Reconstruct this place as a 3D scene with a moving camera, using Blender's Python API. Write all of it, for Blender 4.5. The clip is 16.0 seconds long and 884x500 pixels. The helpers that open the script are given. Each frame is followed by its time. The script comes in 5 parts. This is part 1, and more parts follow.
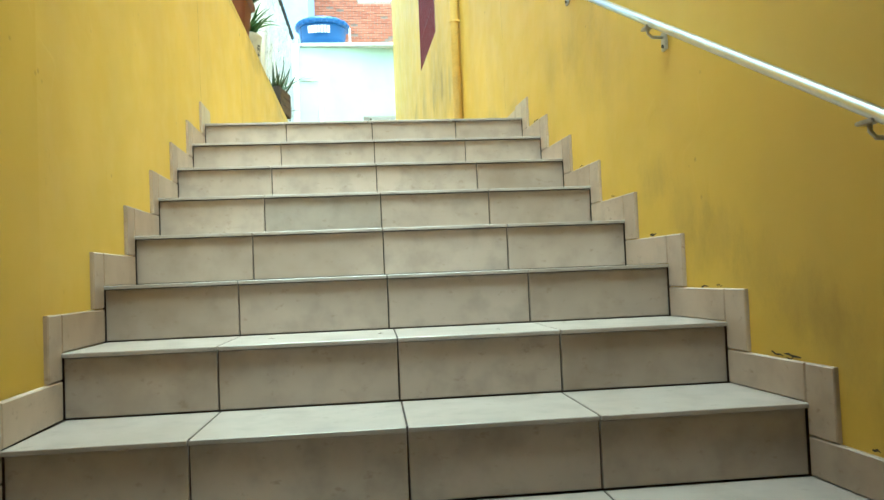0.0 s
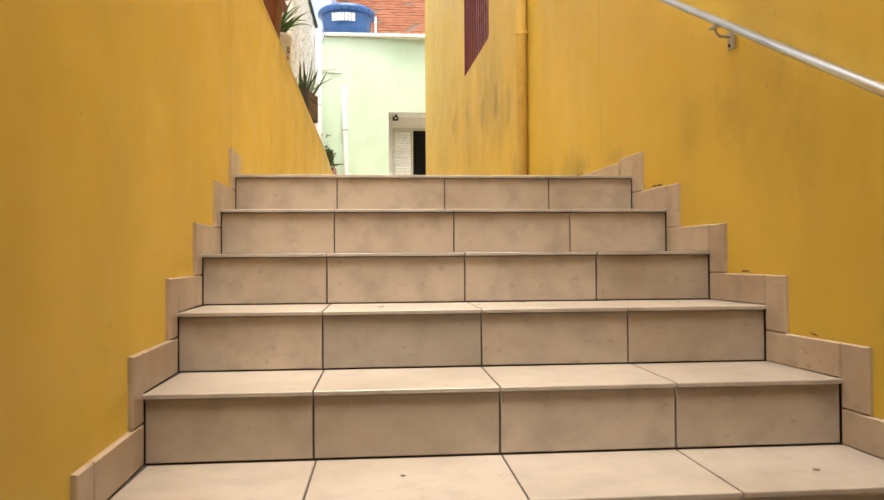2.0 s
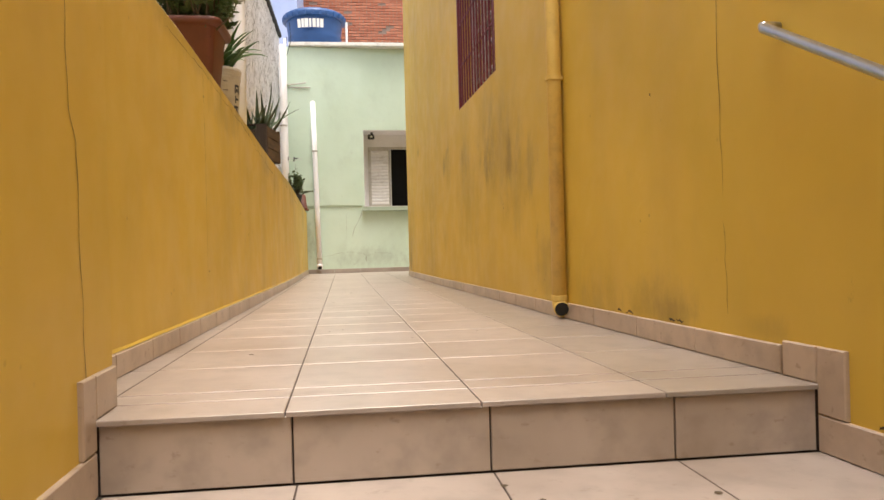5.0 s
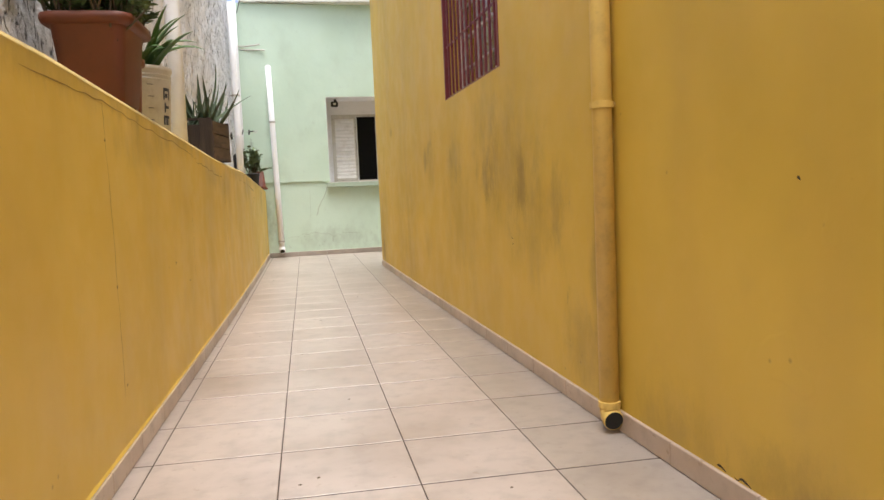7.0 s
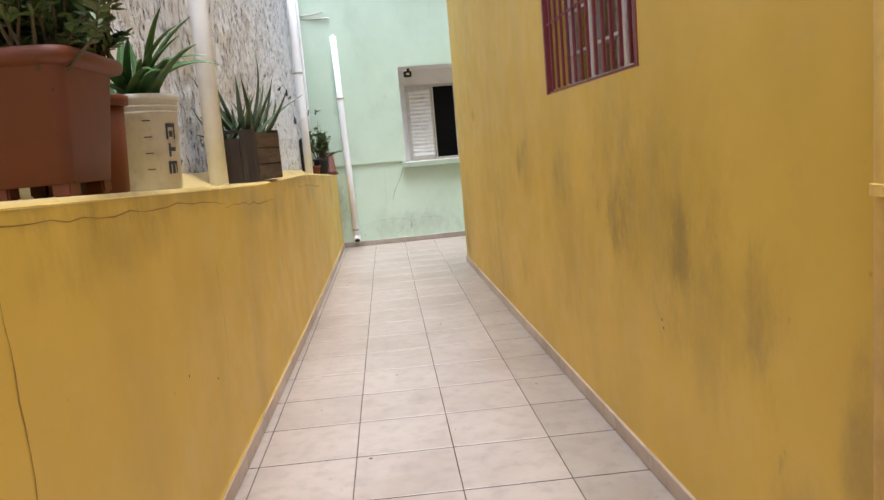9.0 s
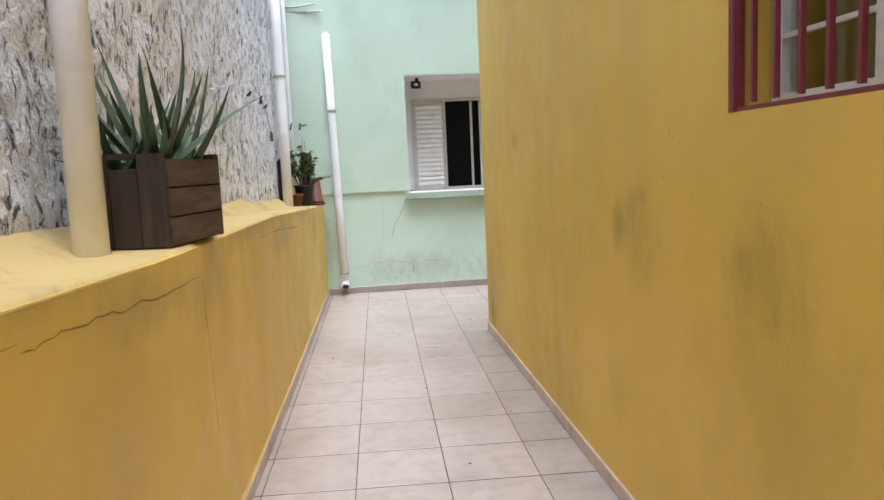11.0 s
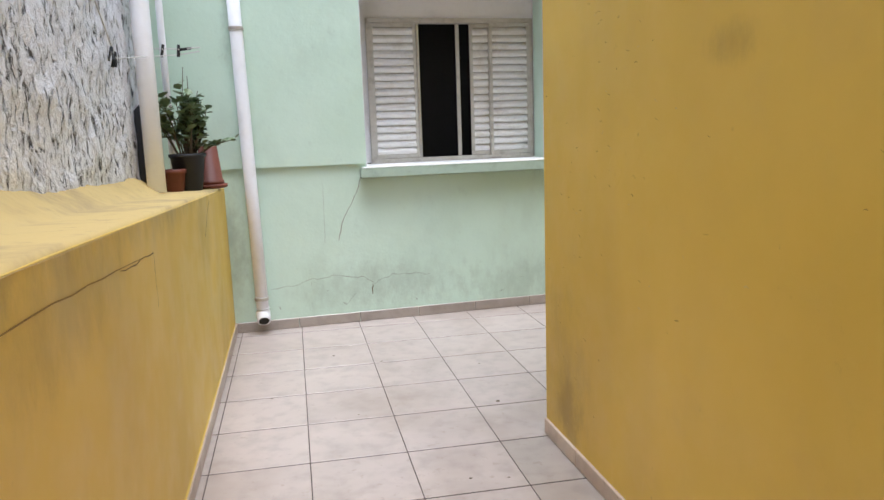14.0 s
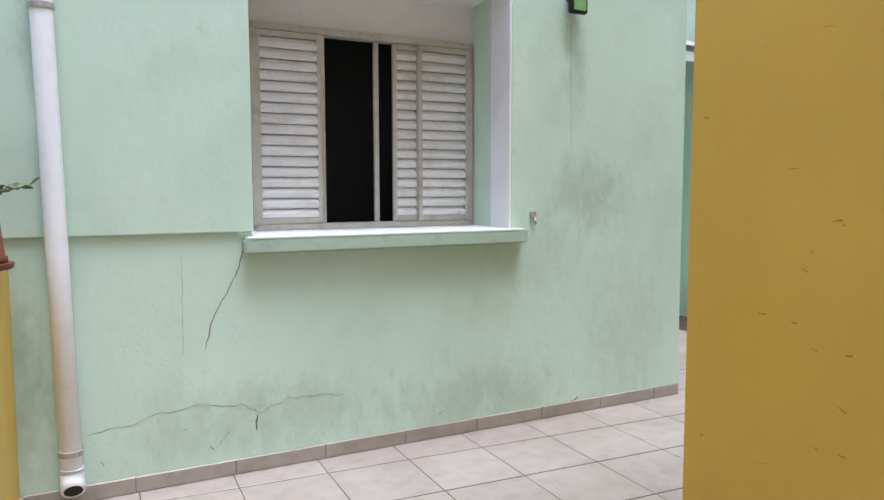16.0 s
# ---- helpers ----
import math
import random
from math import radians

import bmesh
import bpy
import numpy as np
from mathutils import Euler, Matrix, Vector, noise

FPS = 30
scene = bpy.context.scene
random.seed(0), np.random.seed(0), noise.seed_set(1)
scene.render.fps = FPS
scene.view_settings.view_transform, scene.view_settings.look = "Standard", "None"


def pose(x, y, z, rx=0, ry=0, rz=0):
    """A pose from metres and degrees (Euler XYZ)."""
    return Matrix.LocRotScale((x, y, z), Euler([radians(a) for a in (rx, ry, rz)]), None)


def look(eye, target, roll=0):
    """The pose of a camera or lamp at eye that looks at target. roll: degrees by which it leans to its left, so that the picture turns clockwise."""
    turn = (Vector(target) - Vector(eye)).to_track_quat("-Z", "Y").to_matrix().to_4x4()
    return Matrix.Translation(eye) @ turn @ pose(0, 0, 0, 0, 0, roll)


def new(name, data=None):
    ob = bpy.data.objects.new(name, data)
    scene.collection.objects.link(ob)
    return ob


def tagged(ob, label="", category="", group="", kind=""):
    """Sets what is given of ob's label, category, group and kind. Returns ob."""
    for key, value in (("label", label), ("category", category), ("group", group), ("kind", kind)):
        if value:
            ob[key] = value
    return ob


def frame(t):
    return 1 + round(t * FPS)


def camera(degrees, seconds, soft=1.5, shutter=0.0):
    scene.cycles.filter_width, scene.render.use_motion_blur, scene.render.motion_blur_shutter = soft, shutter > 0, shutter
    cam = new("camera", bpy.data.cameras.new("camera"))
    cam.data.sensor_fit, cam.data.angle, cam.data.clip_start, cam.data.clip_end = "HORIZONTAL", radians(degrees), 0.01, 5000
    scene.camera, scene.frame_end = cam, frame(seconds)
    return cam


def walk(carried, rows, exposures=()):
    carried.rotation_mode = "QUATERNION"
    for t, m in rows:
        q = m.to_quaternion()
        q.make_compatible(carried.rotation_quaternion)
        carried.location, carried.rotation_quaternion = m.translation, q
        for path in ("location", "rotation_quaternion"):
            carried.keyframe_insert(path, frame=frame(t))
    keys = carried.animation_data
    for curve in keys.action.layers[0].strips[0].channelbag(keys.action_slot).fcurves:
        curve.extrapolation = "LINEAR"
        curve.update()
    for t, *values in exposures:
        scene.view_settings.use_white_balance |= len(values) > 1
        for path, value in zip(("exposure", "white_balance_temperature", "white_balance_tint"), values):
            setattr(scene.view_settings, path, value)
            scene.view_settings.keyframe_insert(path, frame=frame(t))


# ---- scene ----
cam = camera(63.2, 16.0)
PATH = [
    (0, (0.339, 0.192, -0.844), (0.531, 2.182, -0.773), -2.3),
    (0.5, (0.267, 0.349, -0.695), (0.427, 2.342, -0.653), -2.7),
    (1, (0.134, 0.574, -0.588), (0.353, 2.56, -0.492), 1.8),
    (1.5, (0.114, 0.776, -0.519), (0.395, 2.755, -0.456), 1.1),
    (2, (0.089, 0.991, -0.353), (0.258, 2.984, -0.33), -0.4),
    (2.5, (0.075, 1.229, -0.212), (0.452, 3.191, -0.115), 1.2),
    (3, (0.114, 1.406, -0.122), (0.5, 3.361, 0.041), 0.7),
    (3.5, (0.121, 1.621, 0.026), (0.427, 3.594, 0.148), 0.2),
    (4, (0.052, 1.903, 0.149), (0.466, 3.86, 0.18), 1.4),
    (4.5, (0.077, 2.114, 0.22), (0.417, 4.084, 0.275), -0.8),
    (5, (0.057, 2.382, 0.35), (0.297, 4.367, 0.354), -1.5),
    (5.2, (0.051, 2.488, 0.419), (0.326, 4.469, 0.444), 0.1),
    (7.3, (0.033, 3.52, 0.961), (0.357, 5.486, 0.793), -3.0),
    (7.5, (0.03, 3.609, 0.998), (0.271, 5.587, 0.829), -3.9),
    (8, (0.038, 3.909, 1.109), (0.293, 5.87, 0.813), -1.7),
    (8.5, (0.138, 4.193, 1.218), (0.325, 6.168, 0.968), -4.2),
    (8.7, (0.145, 4.333, 1.283), (0.255, 6.309, 0.995), -5.3),
    (11, (0.028, 6.563, 1.464), (0.162, 8.545, 1.229), -2.6),
    (11.5, (0.037, 7.116, 1.452), (0.271, 9.083, 1.178), -3.1),
    (12, (0.049, 7.682, 1.407), (0.325, 9.651, 1.185), -2.6),
    (12.5, (0.032, 8.242, 1.366), (0.256, 10.211, 1.093), -3.1),
    (13, (-0.043, 8.723, 1.374), (0.307, 10.672, 1.09), -2.5),
    (13.5, (-0.107, 9.187, 1.445), (0.177, 11.146, 1.156), -2.7),
    (14, (-0.193, 9.712, 1.411), (0.167, 11.651, 1.08), -2.0),
    (14.5, (-0.222, 10.197, 1.456), (0.229, 12.108, 1.077), -1.4),
    (15, (-0.276, 10.666, 1.428), (0.255, 12.564, 1.084), -0.4),
    (15.5, (-0.324, 11.096, 1.392), (0.401, 12.923, 1.023), -1.4),
    (16, (-0.334, 11.479, 1.379), (0.486, 13.296, 1.213), -0.1),
]
walk(cam, [(t, look(eye, target, roll)) for t, eye, target, roll in PATH],
     exposures=[(0.0, 2.35, 5050, -26), (1.0, 2.15, 5400, -20), (1.5, 1.9, 6300, -6), (2.0, 1.72, 7300, 6), (2.5, 1.55, 7800, 17), (5.0, 1.08, 7000, 14), (8.0, 1.09, 6050, 11), (11.0, 1.04, 5600, 12), (14.0, 1.0, 5550, 13), (16.0, 0.92, 5450, 13)])
# ---------------------------------------------------------------- world and sun
world = bpy.data.worlds.new("sky")
scene.world = world
world.use_nodes = True
wn = world.node_tree
wn.nodes.clear()
sky = wn.nodes.new("ShaderNodeTexSky")
sky.sky_type, sky.sun_disc = "NISHITA", False
sky.sun_elevation, sky.sun_rotation = radians(76), radians(170)
sky.air_density, sky.dust_density, sky.ozone_density = 1.0, 4.0, 1.0
soft_sky = wn.nodes.new("ShaderNodeHueSaturation")
soft_sky.inputs["Saturation"].default_value = 0.28
background = wn.nodes.new("ShaderNodeBackground")
background.inputs["Strength"].default_value = 0.15
world_out = wn.nodes.new("ShaderNodeOutputWorld")
wn.links.new(sky.outputs[0], soft_sky.inputs["Color"])
wn.links.new(soft_sky.outputs[0], background.inputs["Color"])
wn.links.new(background.outputs[0], world_out.inputs["Surface"])

sun_data = bpy.data.lights.new("sun", "SUN")
sun_data.energy, sun_data.angle, sun_data.color = 1.4, radians(30), (1.0, 0.96, 0.9)
sun = new("sun", sun_data)
sun.matrix_world = look((0.7, 5, 14), (0.5, 8, 0))

# ---------------------------------------------------------------- materials


class Nodes:
    """A material under construction: a Principled shader and small helpers for its nodes."""

    def __init__(self, name, rough=0.6, metal=0.0):
        self.mat = bpy.data.materials.new(name)
        self.mat.use_nodes = True
        self.tree = self.mat.node_tree
        self.bsdf = self.tree.nodes["Principled BSDF"]
        self.bsdf.inputs["Roughness"].default_value = rough
        self.bsdf.inputs["Metallic"].default_value = metal
        geo = self.tree.nodes.new("ShaderNodeNewGeometry")
        self.pos = geo.outputs["Position"]
        self.island = geo.outputs["Random Per Island"]
        self.rand = self.tree.nodes.new("ShaderNodeObjectInfo").outputs["Random"]

    def put(self, socket, value):
        if hasattr(value, "is_output"):
            self.tree.links.new(value, socket)
        elif isinstance(value, tuple) and len(value) == 3 and socket.type == "RGBA":
            socket.default_value = (*value, 1)
        else:
            socket.default_value = value

    def scaled(self, sx, sy, sz, base=None, shift=None):
        n = self.tree.nodes.new("ShaderNodeMapping")
        self.put(n.inputs["Vector"], base or self.pos)
        n.inputs["Scale"].default_value = (sx, sy, sz)
        if shift is not None:
            self.put(n.inputs["Location"], shift)
        return n.outputs[0]

    def noise(self, scale, detail=4, rough=0.6, vec=None, distort=0.0):
        n = self.tree.nodes.new("ShaderNodeTexNoise")
        self.put(n.inputs["Vector"], vec or self.pos)
        n.inputs["Scale"].default_value, n.inputs["Detail"].default_value = scale, detail
        n.inputs["Roughness"].default_value, n.inputs["Distortion"].default_value = rough, distort
        return n.outputs["Fac"]

    def cells(self, scale, vec=None):
        n = self.tree.nodes.new("ShaderNodeTexVoronoi")
        self.put(n.inputs["Vector"], vec or self.pos)
        n.inputs["Scale"].default_value = scale
        return n.outputs["Distance"]

    def ramp(self, value, lo, hi, a=0.0, b=1.0):
        n = self.tree.nodes.new("ShaderNodeMapRange")
        n.interpolation_type = "SMOOTHSTEP"
        self.put(n.inputs["Value"], value)
        for key, v in (("From Min", lo), ("From Max", hi), ("To Min", a), ("To Max", b)):
            n.inputs[key].default_value = v
        return n.outputs[0]

    def math(self, op, a, b=0.0):
        n = self.tree.nodes.new("ShaderNodeMath")
        n.operation = op
        self.put(n.inputs[0], a)
        self.put(n.inputs[1], b)
        return n.outputs[0]

    def mix(self, fac, a, b):
        n = self.tree.nodes.new("ShaderNodeMix")
        n.data_type = "RGBA"
        self.put(n.inputs[0], fac)
        self.put(n.inputs[6], a)
        self.put(n.inputs[7], b)
        return n.outputs[2]

    def near(self, x, y, z, radius, sx=1.0, sy=1.0, sz=1.0):
        """1 at a place in the world, fading to 0 at the radius (an ellipsoid by the scales)."""
        d = self.tree.nodes.new("ShaderNodeVectorMath")
        d.operation = "SUBTRACT"
        self.put(d.inputs[0], self.pos)
        d.inputs[1].default_value = (x, y, z)
        s = self.tree.nodes.new("ShaderNodeVectorMath")
        s.operation = "MULTIPLY"
        self.put(s.inputs[0], d.outputs[0])
        s.inputs[1].default_value = (sx, sy, sz)
        n = self.tree.nodes.new("ShaderNodeVectorMath")
        n.operation = "LENGTH"
        self.put(n.inputs[0], s.outputs[0])
        return self.ramp(n.outputs["Value"], 0.0, radius, 1.0, 0.0)

    def finish(self, color, rough=None, bump=None, depth=0.004, strength=1.0):
        self.put(self.bsdf.inputs["Base Color"], color)
        if rough is not None:
            self.put(self.bsdf.inputs["Roughness"], rough)
        if bump is not None:
            b = self.tree.nodes.new("ShaderNodeBump")
            b.inputs["Distance"].default_value, b.inputs["Strength"].default_value = depth, strength
            self.put(b.inputs["Height"], bump)
            self.put(self.bsdf.inputs["Normal"], b.outputs[0])
        return self.mat


def stain_and_shade(n, color, dark, spots, noise_scale=9.0, amount=0.75):
    """Mould stains and a painted corner shade at places of their own, broken up by noise."""
    grain = n.noise(noise_scale, 6, 0.72, n.scaled(1, 1, 0.55))
    for x, y, z, r, sx, sy, sz, a in spots:
        m = n.near(x, y, z, r, sx, sy, sz)
        f = n.math("MULTIPLY", n.ramp(n.math("ADD", n.math("MULTIPLY", m, 0.62), grain), 0.66, 1.25), a * amount)
        color = n.mix(f, color, dark)
    return color


def yellow_paint(name, spots=()):
    n = Nodes(name, 0.5)
    color = n.mix(n.ramp(n.noise(0.7, 2), 0.3, 0.7), (0.65, 0.435, 0.060), (0.71, 0.485, 0.078))
    color = n.mix(n.ramp(n.noise(1.5, 3, 0.5, n.scaled(1, 1, 0.6)), 0.40, 0.75, 0, 0.5), color, (0.53, 0.36, 0.045))
    streak = n.noise(2.6, 2, 0.5, n.scaled(1.0, 1.0, 0.16))
    color = n.mix(n.ramp(streak, 0.45, 0.80, 0, 0.4), color, (0.53, 0.35, 0.075))
    color = n.mix(n.ramp(n.noise(6.0, 3, 0.55), 0.52, 0.85, 0, 0.22), color, (0.52, 0.345, 0.09))
    color = n.mix(n.ramp(n.noise(30.0, 2, 0.5), 0.62, 0.85, 0, 0.10), color, (0.72, 0.52, 0.13))
    color = stain_and_shade(n, color, (0.26, 0.18, 0.042), spots, 7.0, 0.42)
    pits = n.ramp(n.cells(16.0), 0.02, 0.16)
    chips = n.ramp(n.noise(3.5, 2), 0.62, 0.66)
    color = n.mix(n.math("MULTIPLY", n.math("SUBTRACT", 1.0, pits), n.math("MULTIPLY", chips, 0.5)), color, (0.27, 0.16, 0.035))
    height = n.math("ADD", n.math("MULTIPLY", n.noise(4.0, 3, 0.5), 0.8), n.math("MULTIPLY", n.noise(40.0, 2), 0.03))
    height = n.math("ADD", height, n.math("MULTIPLY", n.math("MULTIPLY", pits, chips), 0.12))
    return n.finish(color, n.ramp(n.noise(5.0, 3), 0.3, 0.7, 0.45, 0.62), height, 0.012, 0.32)


def ceramic(name, a, b, dirt):
    """Glazed tile with soft clouds and a faint difference from tile to tile."""
    n = Nodes(name, 0.33)
    color = n.mix(n.rand, a, b)
    color = n.mix(n.ramp(n.noise(3.6, 3, 0.5), 0.3, 0.75, 0, 0.5), color, tuple(c * 1.14 for c in b))
    color = n.mix(n.ramp(n.noise(11.0, 3, 0.55), 0.40, 0.80, 0, 0.6), color, tuple(c * 0.72 for c in a))
    color = n.mix(n.ramp(n.noise(1.3, 4, 0.6), 0.42, 0.80, 0, 0.7), color, dirt)
    color = n.mix(n.ramp(n.noise(27.0, 4, 0.6, n.scaled(1, 1, 1.5)), 0.60, 0.74, 0, 0.5), color, dirt)
    return n.finish(color, None, n.noise(4.0, 2), 0.003, 0.2)


def plain(name, color, rough=0.6, metal=0.0, dark=None, scale=12.0, bump=0.3, depth=0.004, amount=0.6):
    n = Nodes(name, rough, metal)
    dark = dark or tuple(c * 0.6 for c in color)
    c = n.mix(n.ramp(n.noise(scale, 5, 0.65), 0.45, 0.75, 0, amount), color, dark)
    c = n.mix(n.ramp(n.noise(scale * 6, 3), 0.55, 0.8, 0, amount * 0.5), c, dark)
    return n.finish(c, None, n.noise(scale * 4, 4), depth, bump)


# mould stains; the broad ones also lower the corridor wall's overall tone
YELLOW_RIGHT = yellow_paint("yellow_paint_right", (
    (1.02, 7.1, 1.05, 0.55, 1, 0.55, 0.8, 1.0), (1.02, 6.7, 0.75, 0.5, 1, 0.7, 0.8, 0.9), (0.99, 8.2, 0.7, 0.6, 1, 0.5, 0.7, 0.6),
    (1.04, 6.15, 0.25, 0.35, 1, 0.8, 0.9, 0.9), (1.15, 4.9, 0.12, 0.25, 1, 0.45, 1, 1.0), (1.15, 5.5, 0.1, 0.3, 1, 0.5, 1, 0.9),
    (0.94, 10.3, 0.9, 0.5, 1, 0.5, 0.8, 0.5), (0.86, 12.5, 0.35, 0.5, 1, 1.0, 0.7, 0.9), (0.93, 10.6, 0.3, 0.6, 1, 0.5, 0.8, 0.5),
    (1.02, 7.55, 1.25, 0.45, 1, 0.8, 0.6, 0.8), (0.97, 9.2, 1.15, 0.3, 1, 0.8, 0.6, 0.6),
    (0.94, 9.42, 1.20, 0.16, 1, 0.7, 0.7, 1.5), (0.94, 9.29, 1.28, 0.10, 1, 0.8, 0.8, 1.3), (0.94, 9.2, 1.32, 0.08, 1, 0.5, 1, 1.1), (1.0, 7.50, 1.02, 0.22, 1, 0.9, 0.7, 1.5),
    (1.03, 6.88, 0.96, 0.20, 1, 1.0, 0.6, 1.4), (1.05, 6.42, 0.84, 0.18, 1, 1.2, 0.5, 1.1), (0.98, 8.35, 1.14, 0.25, 1, 0.6, 0.7, 1.1), (1.07, 5.99, 0.58, 0.30, 1, 1.8, 0.5, 1.4),
    (0.94, 9.44, 0.47, 0.2, 1, 0.8, 0.7, 0.4), (0.83, 12.45, 0.22, 0.26, 1, 1.0, 0.8, 1.2), (0.87, 11.4, 1.60, 0.14, 1, 0.6, 1.2, 1.0),
    (1.24, 3.24, 0.10, 0.18, 1, 0.8, 0.8, 0.6), (1.25, 2.98, 0.17, 0.14, 1, 0.9, 0.7, 0.6), (1.22, 3.5, 0.13, 0.2, 1, 0.9, 0.8, 0.5), (1.26, 2.29, -0.70, 0.18, 1, 0.7, 0.9, 0.7),
    (1.28, 1.94, -0.85, 0.2, 1, 0.7, 0.9, 0.7), (1.31, 1.66, -1.02, 0.2, 1, 0.7, 0.9, 0.7), (1.14, 4.8, 0.12, 0.14, 1, 0.45, 1.4, 0.9), (1.17, 4.25, 0.11, 0.10, 1, 0.5, 1.2, 0.7),
    (1.29, 1.75, -0.95, 0.26, 1, 0.8, 1.2, 0.9), (1.26, 2.15, -0.78, 0.26, 1, 0.7, 1.2, 0.9), (1.28, 1.45, -1.12, 0.26, 1, 0.7, 1.3, 1.0),
    (1.22, 2.5, -0.55, 0.22, 1, 0.8, 1.2, 1.0), (1.2, 3.1, 0.15, 0.5, 1, 0.8, 0.7, 0.4), (1.22, 2.8, 0.0, 0.35, 1, 0.6, 0.8, 0.4)))
YELLOW_LEFT = yellow_paint("yellow_paint_left", (
    (-0.70, 11.3, 1.08, 0.35, 1, 0.35, 1.2, 1.0), (-0.72, 13.6, 0.95, 0.45, 1, 0.8, 0.9, 0.8), (-0.68, 9.3, 1.05, 0.3, 1, 0.4, 1.2, 0.8),
    (-0.68, 8.6, 1.12, 0.3, 1, 0.35, 1.5, 0.9), (-0.67, 6.6, 1.15, 0.3, 1, 0.3, 1.5, 0.9), (-0.73, 14.3, 0.3, 0.5, 1, 0.8, 0.8, 0.4), (-0.68, 7.4, 1.27, 0.5, 1, 0.25, 2.6, 1.2), (-0.68, 10.5, 1.22, 0.5, 1, 0.25, 2.6, 1.2), (-0.70, 12.6, 1.16, 0.5, 1, 0.3, 2.6, 1.2),
    (-0.67, 5.6, 1.32, 0.5, 1, 0.3, 2.6, 1.0)))
LEDGE = plain("ledge_render", (0.50, 0.37, 0.14), 0.8, dark=(0.27, 0.20, 0.10), scale=2.2, bump=0.5, depth=0.01, amount=0.95)
TILE = ceramic("beige_ceramic", (0.375, 0.315, 0.275), (0.425, 0.362, 0.318), (0.25, 0.19, 0.145))
RISER_TILE = ceramic("beige_riser_ceramic", (0.38, 0.31, 0.255), (0.46, 0.38, 0.315), (0.25, 0.18, 0.125))
SKIRT = ceramic("skirting_ceramic", (0.46, 0.36, 0.28), (0.54, 0.43, 0.335), (0.24, 0.155, 0.09))
GROUT = plain("dirty_grout", (0.075, 0.055, 0.046), 0.9, dark=(0.020, 0.015, 0.013), scale=7.0, amount=1.0)
DARKER_TILE = ceramic("darker_beige_ceramic", (0.33, 0.282, 0.24), (0.36, 0.31, 0.265), (0.22, 0.17, 0.13))
CRACK = plain("crack_shadow", (0.12, 0.08, 0.035), 0.95, scale=30.0)
PLASTER_CRACK = plain("plaster_crack", (0.24, 0.25, 0.19), 0.95, scale=30.0)
YELLOW_CRACK = plain("yellow_wall_crack", (0.27, 0.175, 0.05), 0.95, scale=30.0)
CHIP = plain("worn_paint_chip", (0.40, 0.27, 0.06), 0.9, scale=30.0)
PALE_CHIP = plain("bare_plaster_chip", (0.62, 0.47, 0.17), 0.9, scale=30.0)
MOULD = plain("mould", (0.06, 0.045, 0.03), 0.95, scale=40.0)
PVC = plain("white_pvc", (0.87, 0.87, 0.89), 0.4, dark=(0.70, 0.67, 0.64), scale=5.0, bump=0.05, depth=0.002, amount=0.4)
PIPE_YELLOW = plain("yellow_painted_pipe", (0.72, 0.50, 0.13), 0.45, dark=(0.42, 0.28, 0.09), scale=7.0, bump=0.15, depth=0.002)
# near-black discs on the capped pipes paint the shade of an open end
HOLE_SHADE = plain("pipe_mouth_shade", (0.02, 0.018, 0.015), 0.9)
STEEL = plain("brushed_steel", (0.66, 0.67, 0.70), 0.3, 1.0, dark=(0.45, 0.45, 0.47), scale=14.0, bump=0.05, depth=0.001, amount=0.4)
BRACKET = plain("zinc_bracket", (0.52, 0.50, 0.46), 0.5, 0.7, dark=(0.26, 0.19, 0.13), scale=30.0, bump=0.1, depth=0.001)
RED_IRON = plain("wine_red_iron", (0.17, 0.022, 0.028), 0.45, dark=(0.08, 0.012, 0.014), scale=25.0, bump=0.2, depth=0.001)
WHITE_PAINT = plain("white_paint", (0.80, 0.79, 0.80), 0.55, dark=(0.58, 0.57, 0.56), scale=4.0, bump=0.25, depth=0.004, amount=0.4)
SHUTTER = plain("white_enamel_steel", (0.74, 0.725, 0.70), 0.38, dark=(0.46, 0.41, 0.35), scale=9.0, bump=0.1, depth=0.001, amount=0.5)
FRAME_GREY = plain("dirty_enamel_frame", (0.50, 0.475, 0.42), 0.42, dark=(0.30, 0.26, 0.21), scale=14.0, bump=0.1, depth=0.001, amount=0.7)
SILL = plain("weathered_green_sill", (0.40, 0.50, 0.40), 0.7, dark=(0.25, 0.30, 0.24), scale=6.0, amount=0.8)
ALUMINIUM = plain("aluminium", (0.60, 0.60, 0.60), 0.4, 0.8, scale=20.0, bump=0.05, depth=0.001)
BLACK_PLASTIC = plain("black_plastic", (0.013, 0.012, 0.013), 0.6, scale=20.0, bump=0.1, depth=0.001)
ROOM_SHADE = plain("room_shade_black", (0.010, 0.009, 0.008), 0.95)
ROOM_WALL = plain("room_wall", (0.36, 0.34, 0.29), 0.8)
TERRACOTTA = plain("terracotta_plastic", (0.145, 0.036, 0.016), 0.55, dark=(0.095, 0.027, 0.013), scale=6.0, bump=0.15, depth=0.002)
SOIL = plain("soil", (0.05, 0.034, 0.022), 0.95, scale=40.0, bump=1.0, depth=0.02)
TANK_BLUE = plain("blue_polyethylene", (0.014, 0.075, 0.24), 0.4, dark=(0.010, 0.05, 0.16), scale=3.0, bump=0.05)
BLUE_WALL = plain("pale_blue_render", (0.36, 0.45, 0.70), 0.75, dark=(0.29, 0.37, 0.58), scale=1.5)
ROOF_TILE = plain("fibre_cement", (0.45, 0.43, 0.41), 0.85, dark=(0.2, 0.18, 0.16), scale=5.0)
LED = plain("lamp_glass", (0.72, 0.70, 0.60), 0.3)
